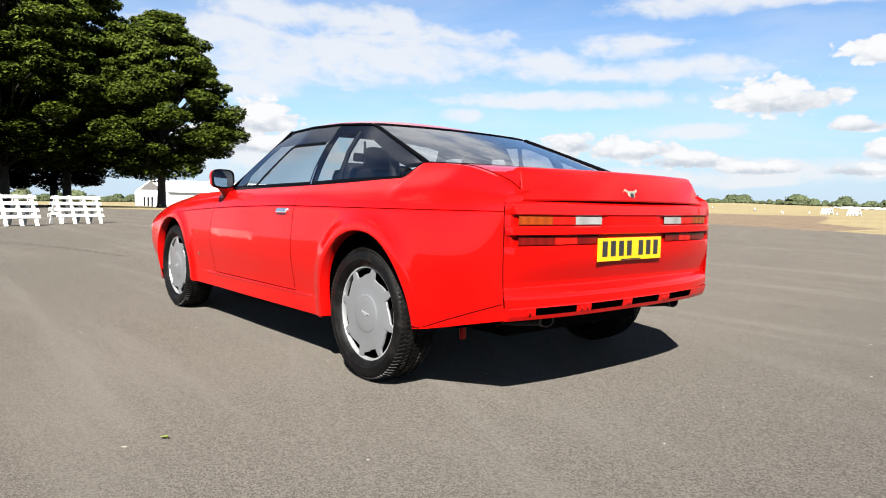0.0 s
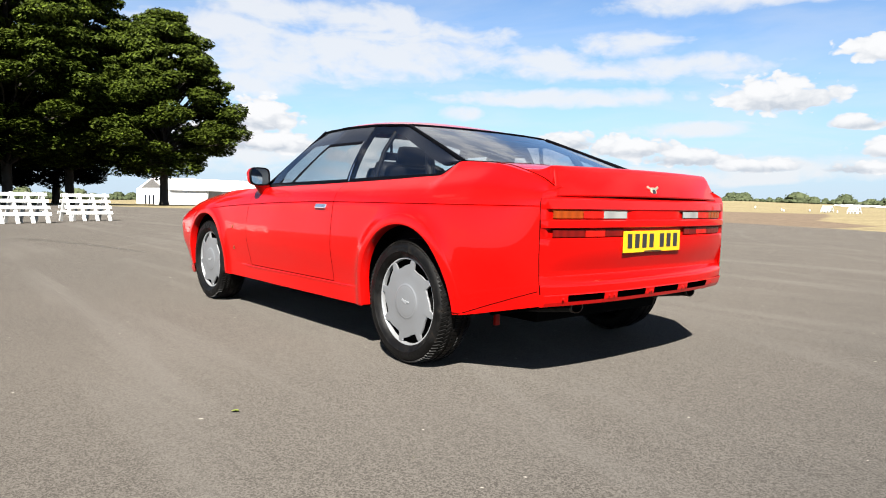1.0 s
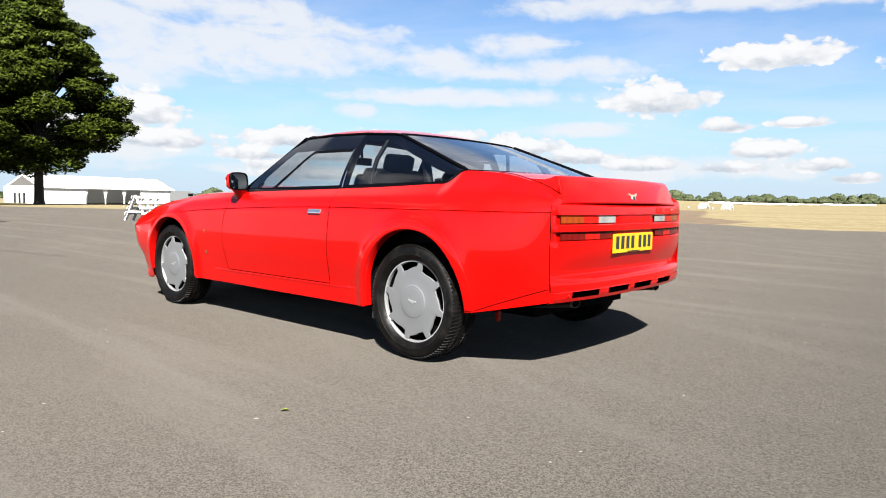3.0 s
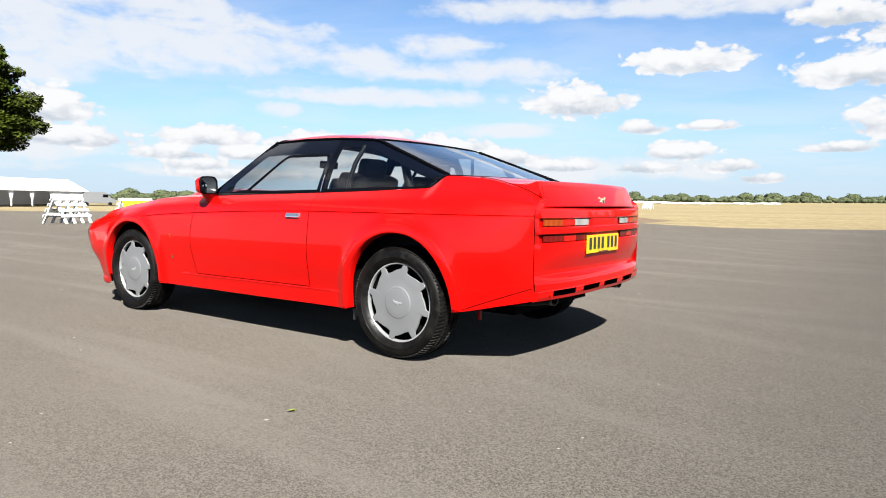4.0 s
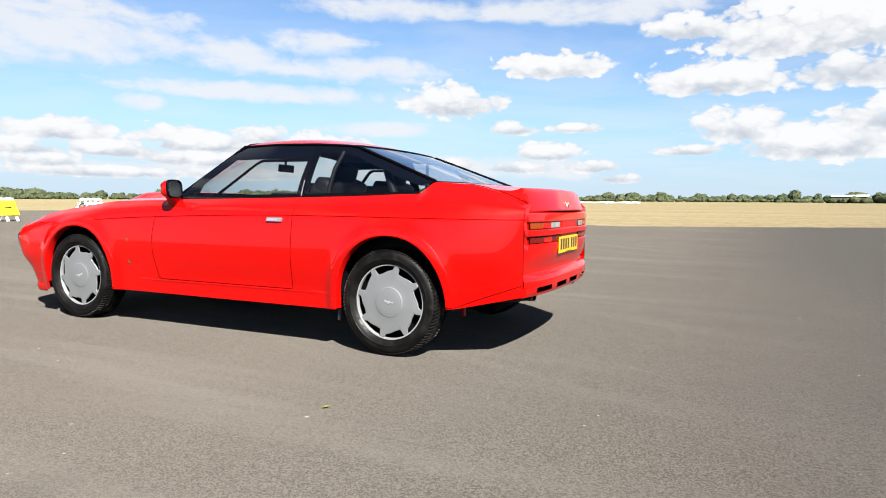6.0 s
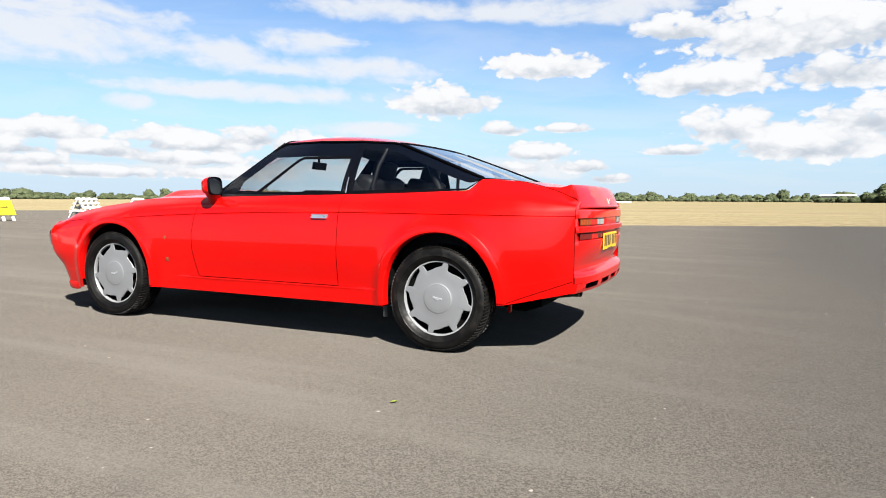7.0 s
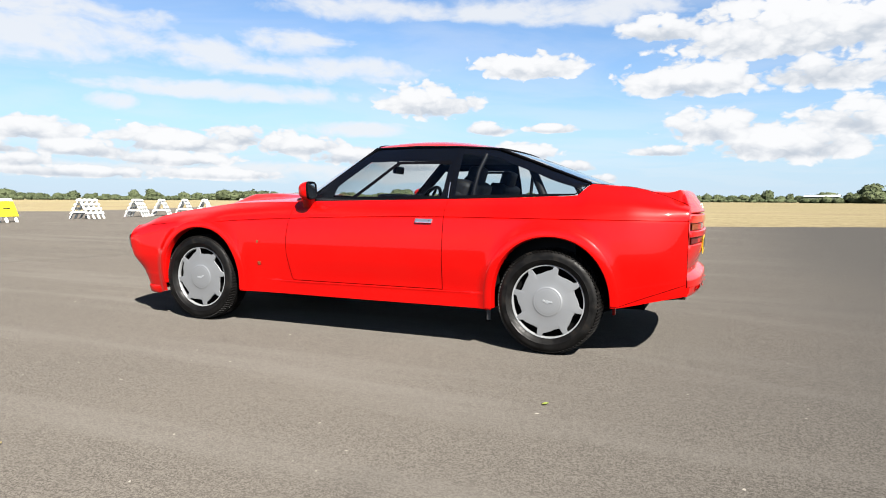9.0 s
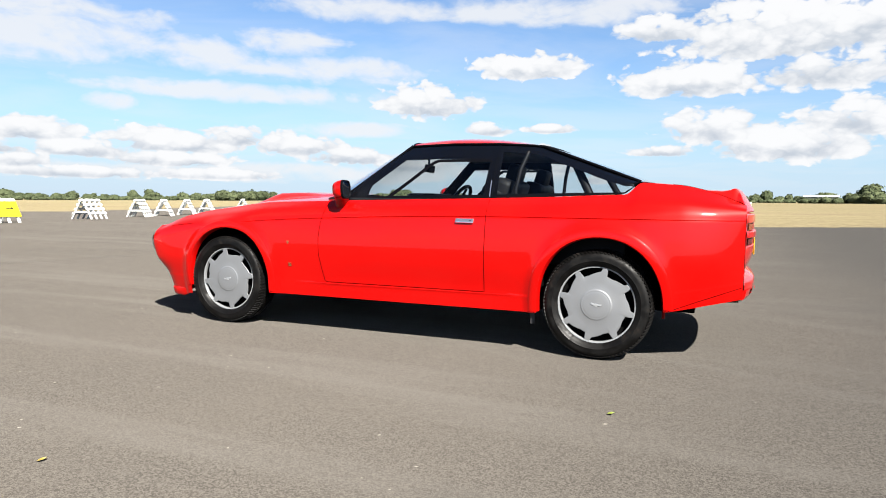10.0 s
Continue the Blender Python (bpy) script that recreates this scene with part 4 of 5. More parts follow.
part("jacking_stub", blocks((pose(0.90, -0.80, 0.215), (0.03, 0.01, 0.09))), GREYHIDE, car, "grey rubber stub ahead of the wheel")

# door furniture and side badges
for s in (-1, 1):
    y = s * (flank_y(0.49, 0.815) + 0.004)
    handle = part("door_handle", blocks((pose(0.487, y, 0.812, s * 24, 0, 0), (0.120, 0.016, 0.030)), bevel=0.006), CHROME, car, "bright flush door handle")
    part("lock", blocks((pose(0.525, y + s * 0.007, 0.812), (0.010, 0.003, 0.010)), bevel=0.002), BLACK, handle)
    part("side_badge", blocks((pose(-0.779, s * (flank_y(-0.779, 0.631) + 0.002), 0.633), (0.016, 0.004, 0.013)), (pose(-0.779, s * (flank_y(-0.779, 0.631) + 0.002), 0.622), (0.007, 0.004, 0.010)), bevel=0.0015), BRONZE, car, "tiny gilt wing badge")
    bm = blocks(*[(pose(-0.768, s * (flank_y(-0.768, z) + 0.002), z), (0.024, 0.004, 0.004)) for z in (0.480, 0.471, 0.462)], (pose(-0.768, s * (flank_y(-0.768, 0.47) + 0.002), 0.47, 0, 45, 0), (0.020, 0.004, 0.004)), bevel=0.001)
    part("side_badge", bm, BRONZE, car, "small dark metal side badge")
    # headlamp wrapped round the front corner
    js = [j for j in range(len(FLANK)) if along[1] < FINE[j] < along[4] - 0.02]
    v, f = grid([[(p[0] - 0.006, s * (p[1] + 0.004), p[2]) for p in FLANK[j] if 0.515 < p[2] < 0.645] for j in js[::2]])
    piece("headlamp", v, f if s < 0 else [tuple(reversed(q)) for q in f], HEADLAMP, car, "clear headlamp at the corner of the nose")

# door mirrors
for s in (-1, 1):
    at = pose(-0.375, s * 0.922, 1.002, 0, -4, -s * 10)

    def oval(stations):
        """Rings of a rounded rectangle, each at (depth, share of the full size)."""
        ring = [(math.copysign(abs(math.cos(a)) ** 0.55, math.cos(a)), math.copysign(abs(math.sin(a)) ** 0.55, math.sin(a))) for a in [2 * math.pi * k / 40 for k in range(40)]]
        return grid([[at @ Vector((x, 0.079 * f * c, 0.064 * f * d)) for c, d in ring] for x, f in stations], True)

    mir = piece("door_mirror", *oval([(-0.052, 0.001), (-0.050, 0.30), (-0.044, 0.55), (-0.030, 0.78), (-0.008, 0.93), (0.016, 1.0), (0.026, 1.0)]), RED, car, "red door mirror housing")
    v, f = tube([(-0.405, s * 0.850, 0.905), (-0.400, s * 0.872, 0.935), (-0.390, s * 0.905, 0.972)], [0.050, 0.043, 0.044], 14)
    piece("mirror_foot", v, f, RED, mir, "red mirror foot")
    piece("mirror_rim", *oval([(0.024, 1.004), (0.034, 1.0), (0.038, 0.95), (0.037, 0.88), (0.030, 0.85)]), BLACK, mir, "black mirror surround")
    piece("mirror_face", *oval([(0.032, 0.87), (0.0325, 0.5), (0.0325, 0.001)]), MIRROR, mir, "mirror glass")

# cabin
piece("dash_top", *sheet_between(lambda t: Vector(SCREEN_LOW(t)) * 0.99 + Vector((0.005, 0, -0.012)), lambda t: (-0.20, 0.78 * (2 * t - 1), 0.955), 20, 6, 0.012, (0, 0, 1)), HIDE, car, "black dashboard top under the screen")
part("dashboard", blocks((pose(-0.38, 0, 0.88), (0.42, 1.50, 0.15)), (pose(-0.30, 0.36, 0.955), (0.25, 0.42, 0.09)), bevel=0.03), HIDE, car, "black dashboard", smooth=True)
part("rear_shelf", blocks((pose(1.36, 0, 0.945), (0.42, 1.36, 0.05)), bevel=0.02), HIDE, car, "black rear shelf")
for s in (-1, 1):
    part("door_lining", blocks((pose(0.10, s * 0.80, 0.75), (1.05, 0.05, 0.40)), bevel=0.01), HIDE, car, "black door lining")
    part("quarter_lining", blocks((pose(1.05, s * 0.75, 0.75), (0.8, 0.05, 0.40)), bevel=0.01), HIDE, car, "black rear side lining")
v, f = grid([[((0.185 + 0.015 * math.cos(a)) * math.cos(b), (0.185 + 0.015 * math.cos(a)) * math.sin(b), 0.015 * math.sin(a)) for a in [2 * math.pi * k / 12 for k in range(12)]] for b in [2 * math.pi * k / 32 for k in range(33)]], True)
wheel = piece("steering_wheel", v, f, HIDE, car, "black steering wheel on the far side")
wheel.matrix_basis = pose(-0.06, 0.36, 0.90, 0, -62, 0)
part("spokes", blocks((pose(0, 0, 0), (0.04, 0.35, 0.012)), (pose(0.08, 0, 0), (0.17, 0.04, 0.012)), (pose(0, 0, 0), (0.10, 0.10, 0.03)), bevel=0.005), HIDE, wheel)
part("cabin_mirror", blocks((pose(-0.17, 0.04, 1.195, 0, 8, 6), (0.025, 0.20, 0.062)), (pose(-0.175, 0.04, 1.26), (0.016, 0.02, 0.12)), bevel=0.01), BLACK, car, "black interior mirror")


def seat(x, y, back):
    s = new("seat")
    s.parent = car
    s.matrix_basis = pose(x, y, 0)
    tagged(s, back)
    part("cushion", blocks((pose(0, 0, 0.50, 0, -8, 0), (0.52, 0.50, 0.16)), bevel=0.05), HIDE, s, smooth=True)
    part("backrest", blocks((pose(0.33, 0, 0.80, 0, 20, 0), (0.14, 0.48, 0.62)), (pose(0.29, -0.2, 0.80, 0, 20, 0), (0.18, 0.09, 0.52)), (pose(0.29, 0.2, 0.80, 0, 20, 0), (0.18, 0.09, 0.52)), bevel=0.045), HIDE, s, smooth=True)
    part("headrest", blocks((pose(0.445, 0, 1.125, 0, 16, 0), (0.085, 0.22, 0.15)), bevel=0.035), HIDE, s, smooth=True)


seat(0.20, -0.37, "black leather bucket seat with headrest")
seat(0.20, 0.37, "black leather bucket seat with headrest")
part("rear_bench", blocks((pose(1.12, 0, 0.80, 0, 22, 0), (0.12, 1.2, 0.40)), (pose(0.95, 0, 0.55), (0.42, 1.2, 0.16)), bevel=0.04), HIDE, car, "black rear bench", smooth=True)
for s in (-1, 1):
    v, f = tube([(0.74, s * 0.70, 0.90), (0.745, s * 0.70, 1.02), (0.765, s * 0.665, 1.15), (0.80, s * 0.61, 1.265)], 0.014, 10)
    piece("belt_post", v, f, HIDE, car, "black seat-belt post")
    v, f = tube([(1.10, s * 0.60, 1.19), (1.22, s * 0.68, 0.97)], 0.026, 12)
    piece("inner_pillar", v, f, HIDE, car, "dark inner pillar")


# final proportions of the shell: lower, a little longer in the middle and narrower towards the tail
def proportion(p):
    return Vector((p.x + 0.028 * (1 - (p.x / 1.33) ** 2), p.y * (1.009 - 0.022 * max(0.0, p.x - 1.0)), 0.957 * p.z))


for ob in car.children_recursive:
    if ob.type == "MESH":
        chain, up = ob.matrix_basis.copy(), ob.parent
        while up != car:
            chain, up = up.matrix_basis @ chain, up.parent
        back = chain.inverted()
        for v in ob.data.vertices:
            v.co = back @ proportion(chain @ v.co)

# wheels
def tyre_mesh():
    out = [(0.222, -0.078), (0.236, -0.096), (0.252, -0.108), (0.260, -0.111), (0.2635, -0.114), (0.267, -0.113), (0.283, -0.115), (0.299, -0.111), (0.311, -0.101), (0.3185, -0.088), (0.3225, -0.072)]
    across = [(0.3245, -0.045), (0.325, -0.010), (0.3245, 0.025), (0.3225, 0.052)]
    return lathe(out + across + [(r, -y - 0.02) for r, y in reversed(out[:-1])], 96)


TYRE = mesh_of("tyre", *tyre_mesh(), RUBBER)
bm = bmesh.new()                                            # tread blocks, swept towards the shoulders
for k in range(88):
    a = 2 * math.pi * k / 88
    for y, tilt, ww, drop, lean in ((-0.090, 30, 0.036, 0.0075, 24), (-0.056, 40, 0.036, 0.0022, 8), (-0.010, 0, 0.030, 0.0, 0), (0.036, -40, 0.036, 0.0022, -8), (0.070, -30, 0.036, 0.0075, -24)):
        m = Matrix.Rotation(a + (0.05 if abs(y + 0.01) < 0.05 else 0), 4, "Y") @ Matrix.Translation((0, y, 0.3262 - drop)) @ Matrix.Rotation(radians(tilt), 4, "Z") @ Matrix.Rotation(radians(lean), 4, "X")
        bmesh.ops.create_cube(bm, size=1.0, matrix=m @ Matrix.Diagonal((0.0165, ww, 0.006, 1)))
TREAD = bpy.data.meshes.new("tread")
bm.to_mesh(TREAD)
bm.free()
TREAD.materials.append(RUBBER)
RING = mesh_of("rim_ring", *lathe([(0.2040, -0.066), (0.2045, -0.086), (0.206, -0.088), (0.213, -0.0885), (0.2145, -0.0865), (0.216, -0.0885), (0.218, -0.0915), (0.226, -0.0925), (0.230, -0.087), (0.228, -0.07)], 72), RIM_EDGE)


def disc_mesh():
    """The wheel disc with eight saw-tooth openings at its edge."""
    edge = []
    per = 40
    for k in range(8):
        for i in range(per):
            a = 2 * math.pi * (k + i / per) / 8
            u = i / (per - 1)
            r = float(np.interp(u, [0.0, 0.10, 0.125, 0.16, 0.40, 0.88, 0.925, 0.955, 1.0], [0.2055, 0.2055, 0.194, 0.1655, 0.1640, 0.183, 0.190, 0.2055, 0.2055]))
            edge.append((r, a))
    rows = []
    for fr, y in ((0.0001, -0.0965), (0.045, -0.0962), (0.066, -0.0950), (0.072, -0.0945), (0.0745, -0.0938), (0.078, -0.0943), (0.0815, -0.0938), (0.085, -0.0915), (0.090, -0.0905), (0.130, -0.090)):
        rows.append([(fr * math.sin(a), y, fr * math.cos(a)) for r, a in edge])
    for g, y in ((0.5, -0.0895), (0.97, -0.088), (1.0, -0.086), (1.0, -0.079)):
        rows.append([((0.130 + (r - 0.130) * g) * math.sin(a), y, (0.130 + (r - 0.130) * g) * math.cos(a)) for r, a in edge])
    return grid(rows, True)


DISC = mesh_of("rim_disc", *disc_mesh(), RIM)
BACKING = mesh_of("rim_back", *lathe([(0.0001, -0.035), (0.12, -0.04), (0.203, -0.032), (0.2055, -0.078)], 48), UNDER)
WING = bpy.data.meshes.new("hub_badge")
bm = blocks((pose(-0.012, -0.0970, -0.002, 0, 14, 0), (0.038, 0.004, 0.012)), (pose(0.014, -0.0970, 0.002, 0, -10, 0), (0.036, 0.004, 0.010)), (pose(0.0, -0.0970, -0.002), (0.018, 0.004, 0.018)), bevel=0.002)
bm.to_mesh(WING)
bm.free()
WING.materials.append(RIM_EDGE)
for x in HUBS:
    for s in (-1, 1):
        wl = new("wheel")
        wl.parent = car
        wl.matrix_basis = pose(x, s * 0.805, 0.317, 0, 12 if x > 0 else -9, 0 if s < 0 else 180) @ Matrix.Scale(0.957, 4)
        tagged(wl, "silver slotted wheel with a black tyre")
        for name, me, lab in (("tyre", TYRE, "worn black tyre"), ("tread", TREAD, ""), ("rim_ring", RING, "polished rim edge"), ("rim_disc", DISC, "silver saw-tooth wheel disc"), ("rim_back", BACKING, ""), ("hub_badge", WING, "plain winged hub badge")):
            o = new(name, me)
            o.parent = wl
            if name.startswith("rim"):
                o.matrix_basis = Matrix.Diagonal((1.085, 1, 1.085, 1))
            if lab:
                tagged(o, lab)

# ---- barriers: white A-frame trestles with four boards a side ----
def barrier(m, length=1.38, height=0.84, sign=False, label="white-painted wooden A-frame barrier on the asphalt"):
    b = thing("barrier", label, "barrier", "barriers along the apron", at=m)
    spread = 0.42
    slope = math.degrees(math.atan2(spread, height))
    for i in range(4):
        x = -length / 2 + 0.12 + (length - 0.24) * i / 3
        for s in (-1, 1):
            part("leg", blocks((pose(x, s * spread / 2, height / 2, s * slope, 0, 0), (0.090, 0.050, height / math.cos(radians(slope)))), bevel=0.005), WHITEPAINT, b)
    for s in (-1, 1):
        for k in range(4):
            z = 0.25 + 0.178 * k
            y = s * (spread * (1 - z / height) + 0.035)
            part("board", blocks((pose(0, y, z, s * slope, 0, 0), (length, 0.028, 0.100)), bevel=0.006), WHITEPAINT, b)
    for s in (-1, 1):
        part("end_brace", blocks((pose(s * (length / 2 - 0.10), 0, 0.30), (0.05, 0.56, 0.07)), bevel=0.004), WHITEPAINT, b)
    if sign:
        z = 0.47
        y = -(spread * (1 - z / height) + 0.07)
        pn = part("sign_board", blocks((pose(0, y, z, -slope, 0, 0), (length * 0.98, 0.02, 0.58)), bevel=0.004), SIGNYELLOW, b, "yellow sign board with black marks and an arrow")
        for x, ww in ((-0.42, 0.10), (-0.29, 0.10), (-0.16, 0.10)):
            part("sign_bar", blocks((pose(x, y - 0.013, z + 0.02, -slope, 0, 0), (ww, 0.004, 0.10)), bevel=0), INK, pn)
        part("arrow", blocks((pose(0.30, y - 0.013, z + 0.02, -slope, 0, 0), (0.26, 0.004, 0.03)), (pose(0.40, y - 0.02, z + 0.045, -slope, 35, 0), (0.10, 0.004, 0.03)), (pose(0.40, y - 0.008, z - 0.005, -slope, -35, 0), (0.10, 0.004, 0.03)), bevel=0), INK, pn)
    return b


def stand(x, y, turn):
    return pose(x, y, ground_z(x, y), 0, 0, turn)


first = barrier(stand(-17.3, -0.05, 104))
for x, y, turn in ((-19.1, 1.95, 100), (-18.93, 7.14, 116), (-22.5, 15.7, 110), (-23.55, 19.33, 121), (-23.87, 21.16, 127), (-24.8, 23.74, 125), (-26.04, 26.67, 123), (-35.8, 42, 120)):
    copy_thing(first, stand(x, y, turn))
barrier(stand(-20.87, 10.62, 96), sign=True, label="white A-frame barrier carrying a yellow sign board")
for x, y, turn in ((-20, 62.7, -20), (-16.4, 58.5, -20)):
    copy_thing(first, stand(x, y, turn) @ Matrix.Scale(0.72, 4))
for x, y, turn in ((-16.0, -2.7, 100), (-15.8, -5.0, 98), (-15.7, -7.2, 98)):
    copy_thing(first, stand(x, y, turn))


# ---- low white marker posts along the dirt strip ----
def marker(m):
    t = thing("marker_post", "small white airfield marker with a grey foot", "marker", "markers along the strip", at=m)
    v, f = lathe([(0.0001, 0.40), (0.05, 0.39), (0.08, 0.33), (0.10, 0.08), (0.10, 0.05)], 12)
    part_v = [(a, c, b) for a, b, c in v]
    piece("cap", part_v, f, WHITEPAINT, t)
    part("foot", blocks((pose(0, 0, 0.025), (0.28, 0.28, 0.05))), GREYHIDE, t)
    return t


mk = marker(stand(-30.4, 71, 0) @ Matrix.Scale(0.75, 4))
for x, y in ((-23.1, 61), (-22.2, 64.5), (-19.5, 61), (-18.2, 60), (-15.5, 56.5), (-25, 65), (-38, 76)):
    copy_thing(mk, stand(x, y, 0) @ Matrix.Scale(0.75, 4))


# ---- the marquee ----
def marquee():
    x0, y0 = -115.3, 35
    m = pose(x0, y0, -1.32, 0, 0, 106)
    t = thing("marquee", "long white canvas marquee with open side bays", "tent", at=m)
    L, W, H, R = 27.0, 9.7, 2.95, 5.05                       # length along x, width along y, eaves, ridge
    n = 7
    rows = [[(L * i / n, -0.25, H - 0.12), (L * i / n, 0.0, H), (L * i / n, W / 2, R - 0.06 * math.sin(math.pi * (i % 1))), (L * i / n, W, H), (L * i / n, W + 0.25, H - 0.12)] for i in range(n + 1)]
    piece("roof", *grid(rows), CANVAS, t, "white pitched canvas roof", smooth=False)
    for i in range(n + 1):
        for y in (0.05, W - 0.05):
            part("post", blocks((pose(L * i / n, y, H / 2), (0.16, 0.16, H))), WHITEPAINT, t)
    for i in range(n):
        if i in (2, 3, 4):
            for s in (0.0, 1.0):
                v, f = grid([[(L * (i + s) / n + (1 - 2 * s) * (0.10 + 0.55 * (k / 6) ** 2) * (0.2 + 0.8 * j), 0.03, H * k / 6) for j in (0, 1)] for k in range(7)])
                piece("drawn_curtain", v, f, CANVAS, t, "gathered white side curtain")
        else:
            part("side_sheet", blocks((pose(L * (i + 0.5) / n, 0.02, H / 2), (L / n - 0.1, 0.03, H)), bevel=0.004), CANVAS, t)
        part("back_sheet", blocks((pose(L * (i + 0.5) / n, W - 0.02, H / 2), (L / n - 0.1, 0.03, H)), bevel=0.004), CANVAS, t)
    for x in (L, 0.0):
        bm = bmesh.new()
        q = [bm.verts.new(p) for p in ((x, 0, 0), (x, W, 0), (x, W, H), (x, W / 2, R), (x, 0, H))]
        bm.faces.new(q)
        gab = part("gable", bm, CANVAS, t, "white gable end")
    bm = bmesh.new()
    tri = [[bm.verts.new((x, y, z)) for y, z in ((1.5, H + 0.25), (W - 1.5, H + 0.25), (W / 2, R - 0.30))] for x in (-0.02, -0.06)]
    bm.faces.new(tri[0]), bm.faces.new(tri[1][::-1])
    for k in range(3):
        bm.faces.new((tri[0][k], tri[1][k], tri[1][(k + 1) % 3], tri[0][(k + 1) % 3]))
    bmesh.ops.recalc_face_normals(bm, faces=bm.faces[:])
    part("gable_window", bm, plain("clear_sheet", (0.10, 0.095, 0.09), 0.3), gab, "grey clear-sheet gable")
    for y in (4.4, 5.6, 6.8):
        part("door_leaf", blocks((pose(-0.04, y, 1.05), (0.05, 0.9, 2.1)), bevel=0.01), WHITEPAINT, gab)
        part("pane", blocks((pose(-0.075, y, 1.1), (0.02, 0.55, 1.7)), bevel=0), plain("door_pane", (0.02, 0.02, 0.025), 0.1), gab)


marquee()


# ---- a parked van beyond the marquee ----
def van():
    x, y = -122.1, 62.5
    t = thing("van", "grey panel van parked on the grass", "van", at=stand(x, y, 62))
    paintm = plain("van_paint", (0.115, 0.12, 0.125), 0.3, coat=0.5, spread=0.03)
    prof = [(-3.2, 0.45), (-3.2, 2.45), (-3.1, 2.6), (1.0, 2.6), (1.35, 2.5), (2.15, 1.45), (2.9, 1.2), (3.05, 1.0), (3.05, 0.45)]
    bm = bmesh.new()
    a = [[bm.verts.new((px, s, pz)) for px, pz in prof] for s in (-1.0, 1.0)]
    for k in range(len(prof)):
        j = (k + 1) % len(prof)
        bm.faces.new((a[0][k], a[0][j], a[1][j], a[1][k]))
    bm.faces.new(a[0][::-1]), bm.faces.new(a[1])
    bmesh.ops.bevel(bm, geom=bm.edges[:], offset=0.06, segments=2, affect="EDGES")
    part("body", bm, paintm, t, smooth=False)
    for s in (-1, 1):
        part("cab_window", blocks((pose(1.25, s * 1.0, 1.85), (0.9, 0.03, 0.55)), bevel=0.01), BLACK, t)
        for px in (-2.0, 2.0):
            v, f = lathe([(0.0001, -0.12), (0.2, -0.12), (0.33, -0.11), (0.36, 0.0), (0.33, 0.11), (0.0001, 0.12)], 24)
            piece("wheel", v, f, RUBBER, t).matrix_basis = pose(px, s * 0.92, 0.36)
    part("windscreen", blocks((pose(1.80, 0, 1.98, 0, 36, 0), (0.03, 1.7, 1.05)), bevel=0.01), BLACK, t)


van()


# ---- big trees at the edge of the apron ----
def tree_meshes(seed, height, radius, base, count, mat, leaf=0.42):
    """A trunk with limbs, and a crown of leaf sprays grouped in clumps along them."""
    rnd = random.Random(seed)
    tv, tf = [], []

    def limb(points, radii, steps=7):
        v, f = tube(points, radii, steps)
        k = len(tv)
        tv.extend(v)
        tf.extend(tuple(k + i for i in q) for q in f)

    limb([(0, 0, -0.3), (0.02, 0, 0.5), (0.05, 0.03, base), (0.2, -0.1, height * 0.55), (0.1, 0.1, height * 0.88)], [0.72, 0.50, 0.42, 0.26, 0.05], 12)
    clumps = []
    for i in range(count):
        h = base * 0.95 + (height - base) * (i + rnd.random()) / count
        q = (h - base) / (height - base)
        env = radius * max(0.0, 1 - max(0.0, q) ** 1.8) ** 0.6 * (0.50 + 0.50 * min(1, max(0, q) / 0.18))
        a = rnd.uniform(0, 2 * math.pi)
        r = env * rnd.uniform(0.45, 1.02) ** 0.7
        c = Vector((r * math.cos(a), r * math.sin(a), h + rnd.uniform(-0.5, 0.5)))
        clumps.append((c, rnd.uniform(1.1, 2.1) * (1.1 - 0.35 * q), min(1.0, max(0.0, q * 1.6))))
        if i % 3 == 0:
            s = Vector((0.1, 0, max(base * 0.8, h * 0.62)))
            m1 = s.lerp(c, 0.5) + Vector((rnd.uniform(-.5, .5), rnd.uniform(-.5, .5), 0.6))
            limb([s, m1, c], [0.17, 0.10, 0.03], 6)
    lv, lf = [], []
    for c, r, q in clumps:
        for _ in range(int(560 * (r / 1.6) ** 2)):
            d = Vector((rnd.gauss(0, 1), rnd.gauss(0, 1), rnd.gauss(0.15, 0.8))).normalized()
            p = c + Vector((d.x * r, d.y * r, d.z * r * 0.5)) * rnd.uniform(0.70, 1.05)
            n = (d * (0.12 + 0.55 * q) + Vector((rnd.gauss(0, .30), rnd.gauss(0, .30), rnd.gauss(1.15 - 0.5 * q, .3)))).normalized()
            u = n.orthogonal().normalized()
            u = Matrix.Rotation(rnd.uniform(0, 6.28), 3, n) @ u
            v = n.cross(u)
            s = leaf * rnd.uniform(0.6, 1.25)
            k = len(lv)
            lv.extend([p - u * s * 0.5, p - v * s * 0.28 - n * s * 0.10, p + u * s * 0.62 - n * s * 0.16, p + v * s * 0.28 - n * s * 0.10])
            lf.extend([(k, k + 1, k + 2), (k, k + 2, k + 3)])
    return mesh_of("trunk", tv, tf, BARK), mesh_of("crown", lv, lf, mat, smooth=False)


def plant(kind, x, y, turn, size, label):
    trunk, crown = kind
    z = ground_z(x, y)
    t = thing("tree", label, "tree", "trees by the marquee", at=pose(x, y, z, 0, 0, turn) @ Matrix.Scale(size, 4))
    for name, me in (("trunk", trunk), ("crown", crown)):
        o = new(name, me)
        o.parent = t


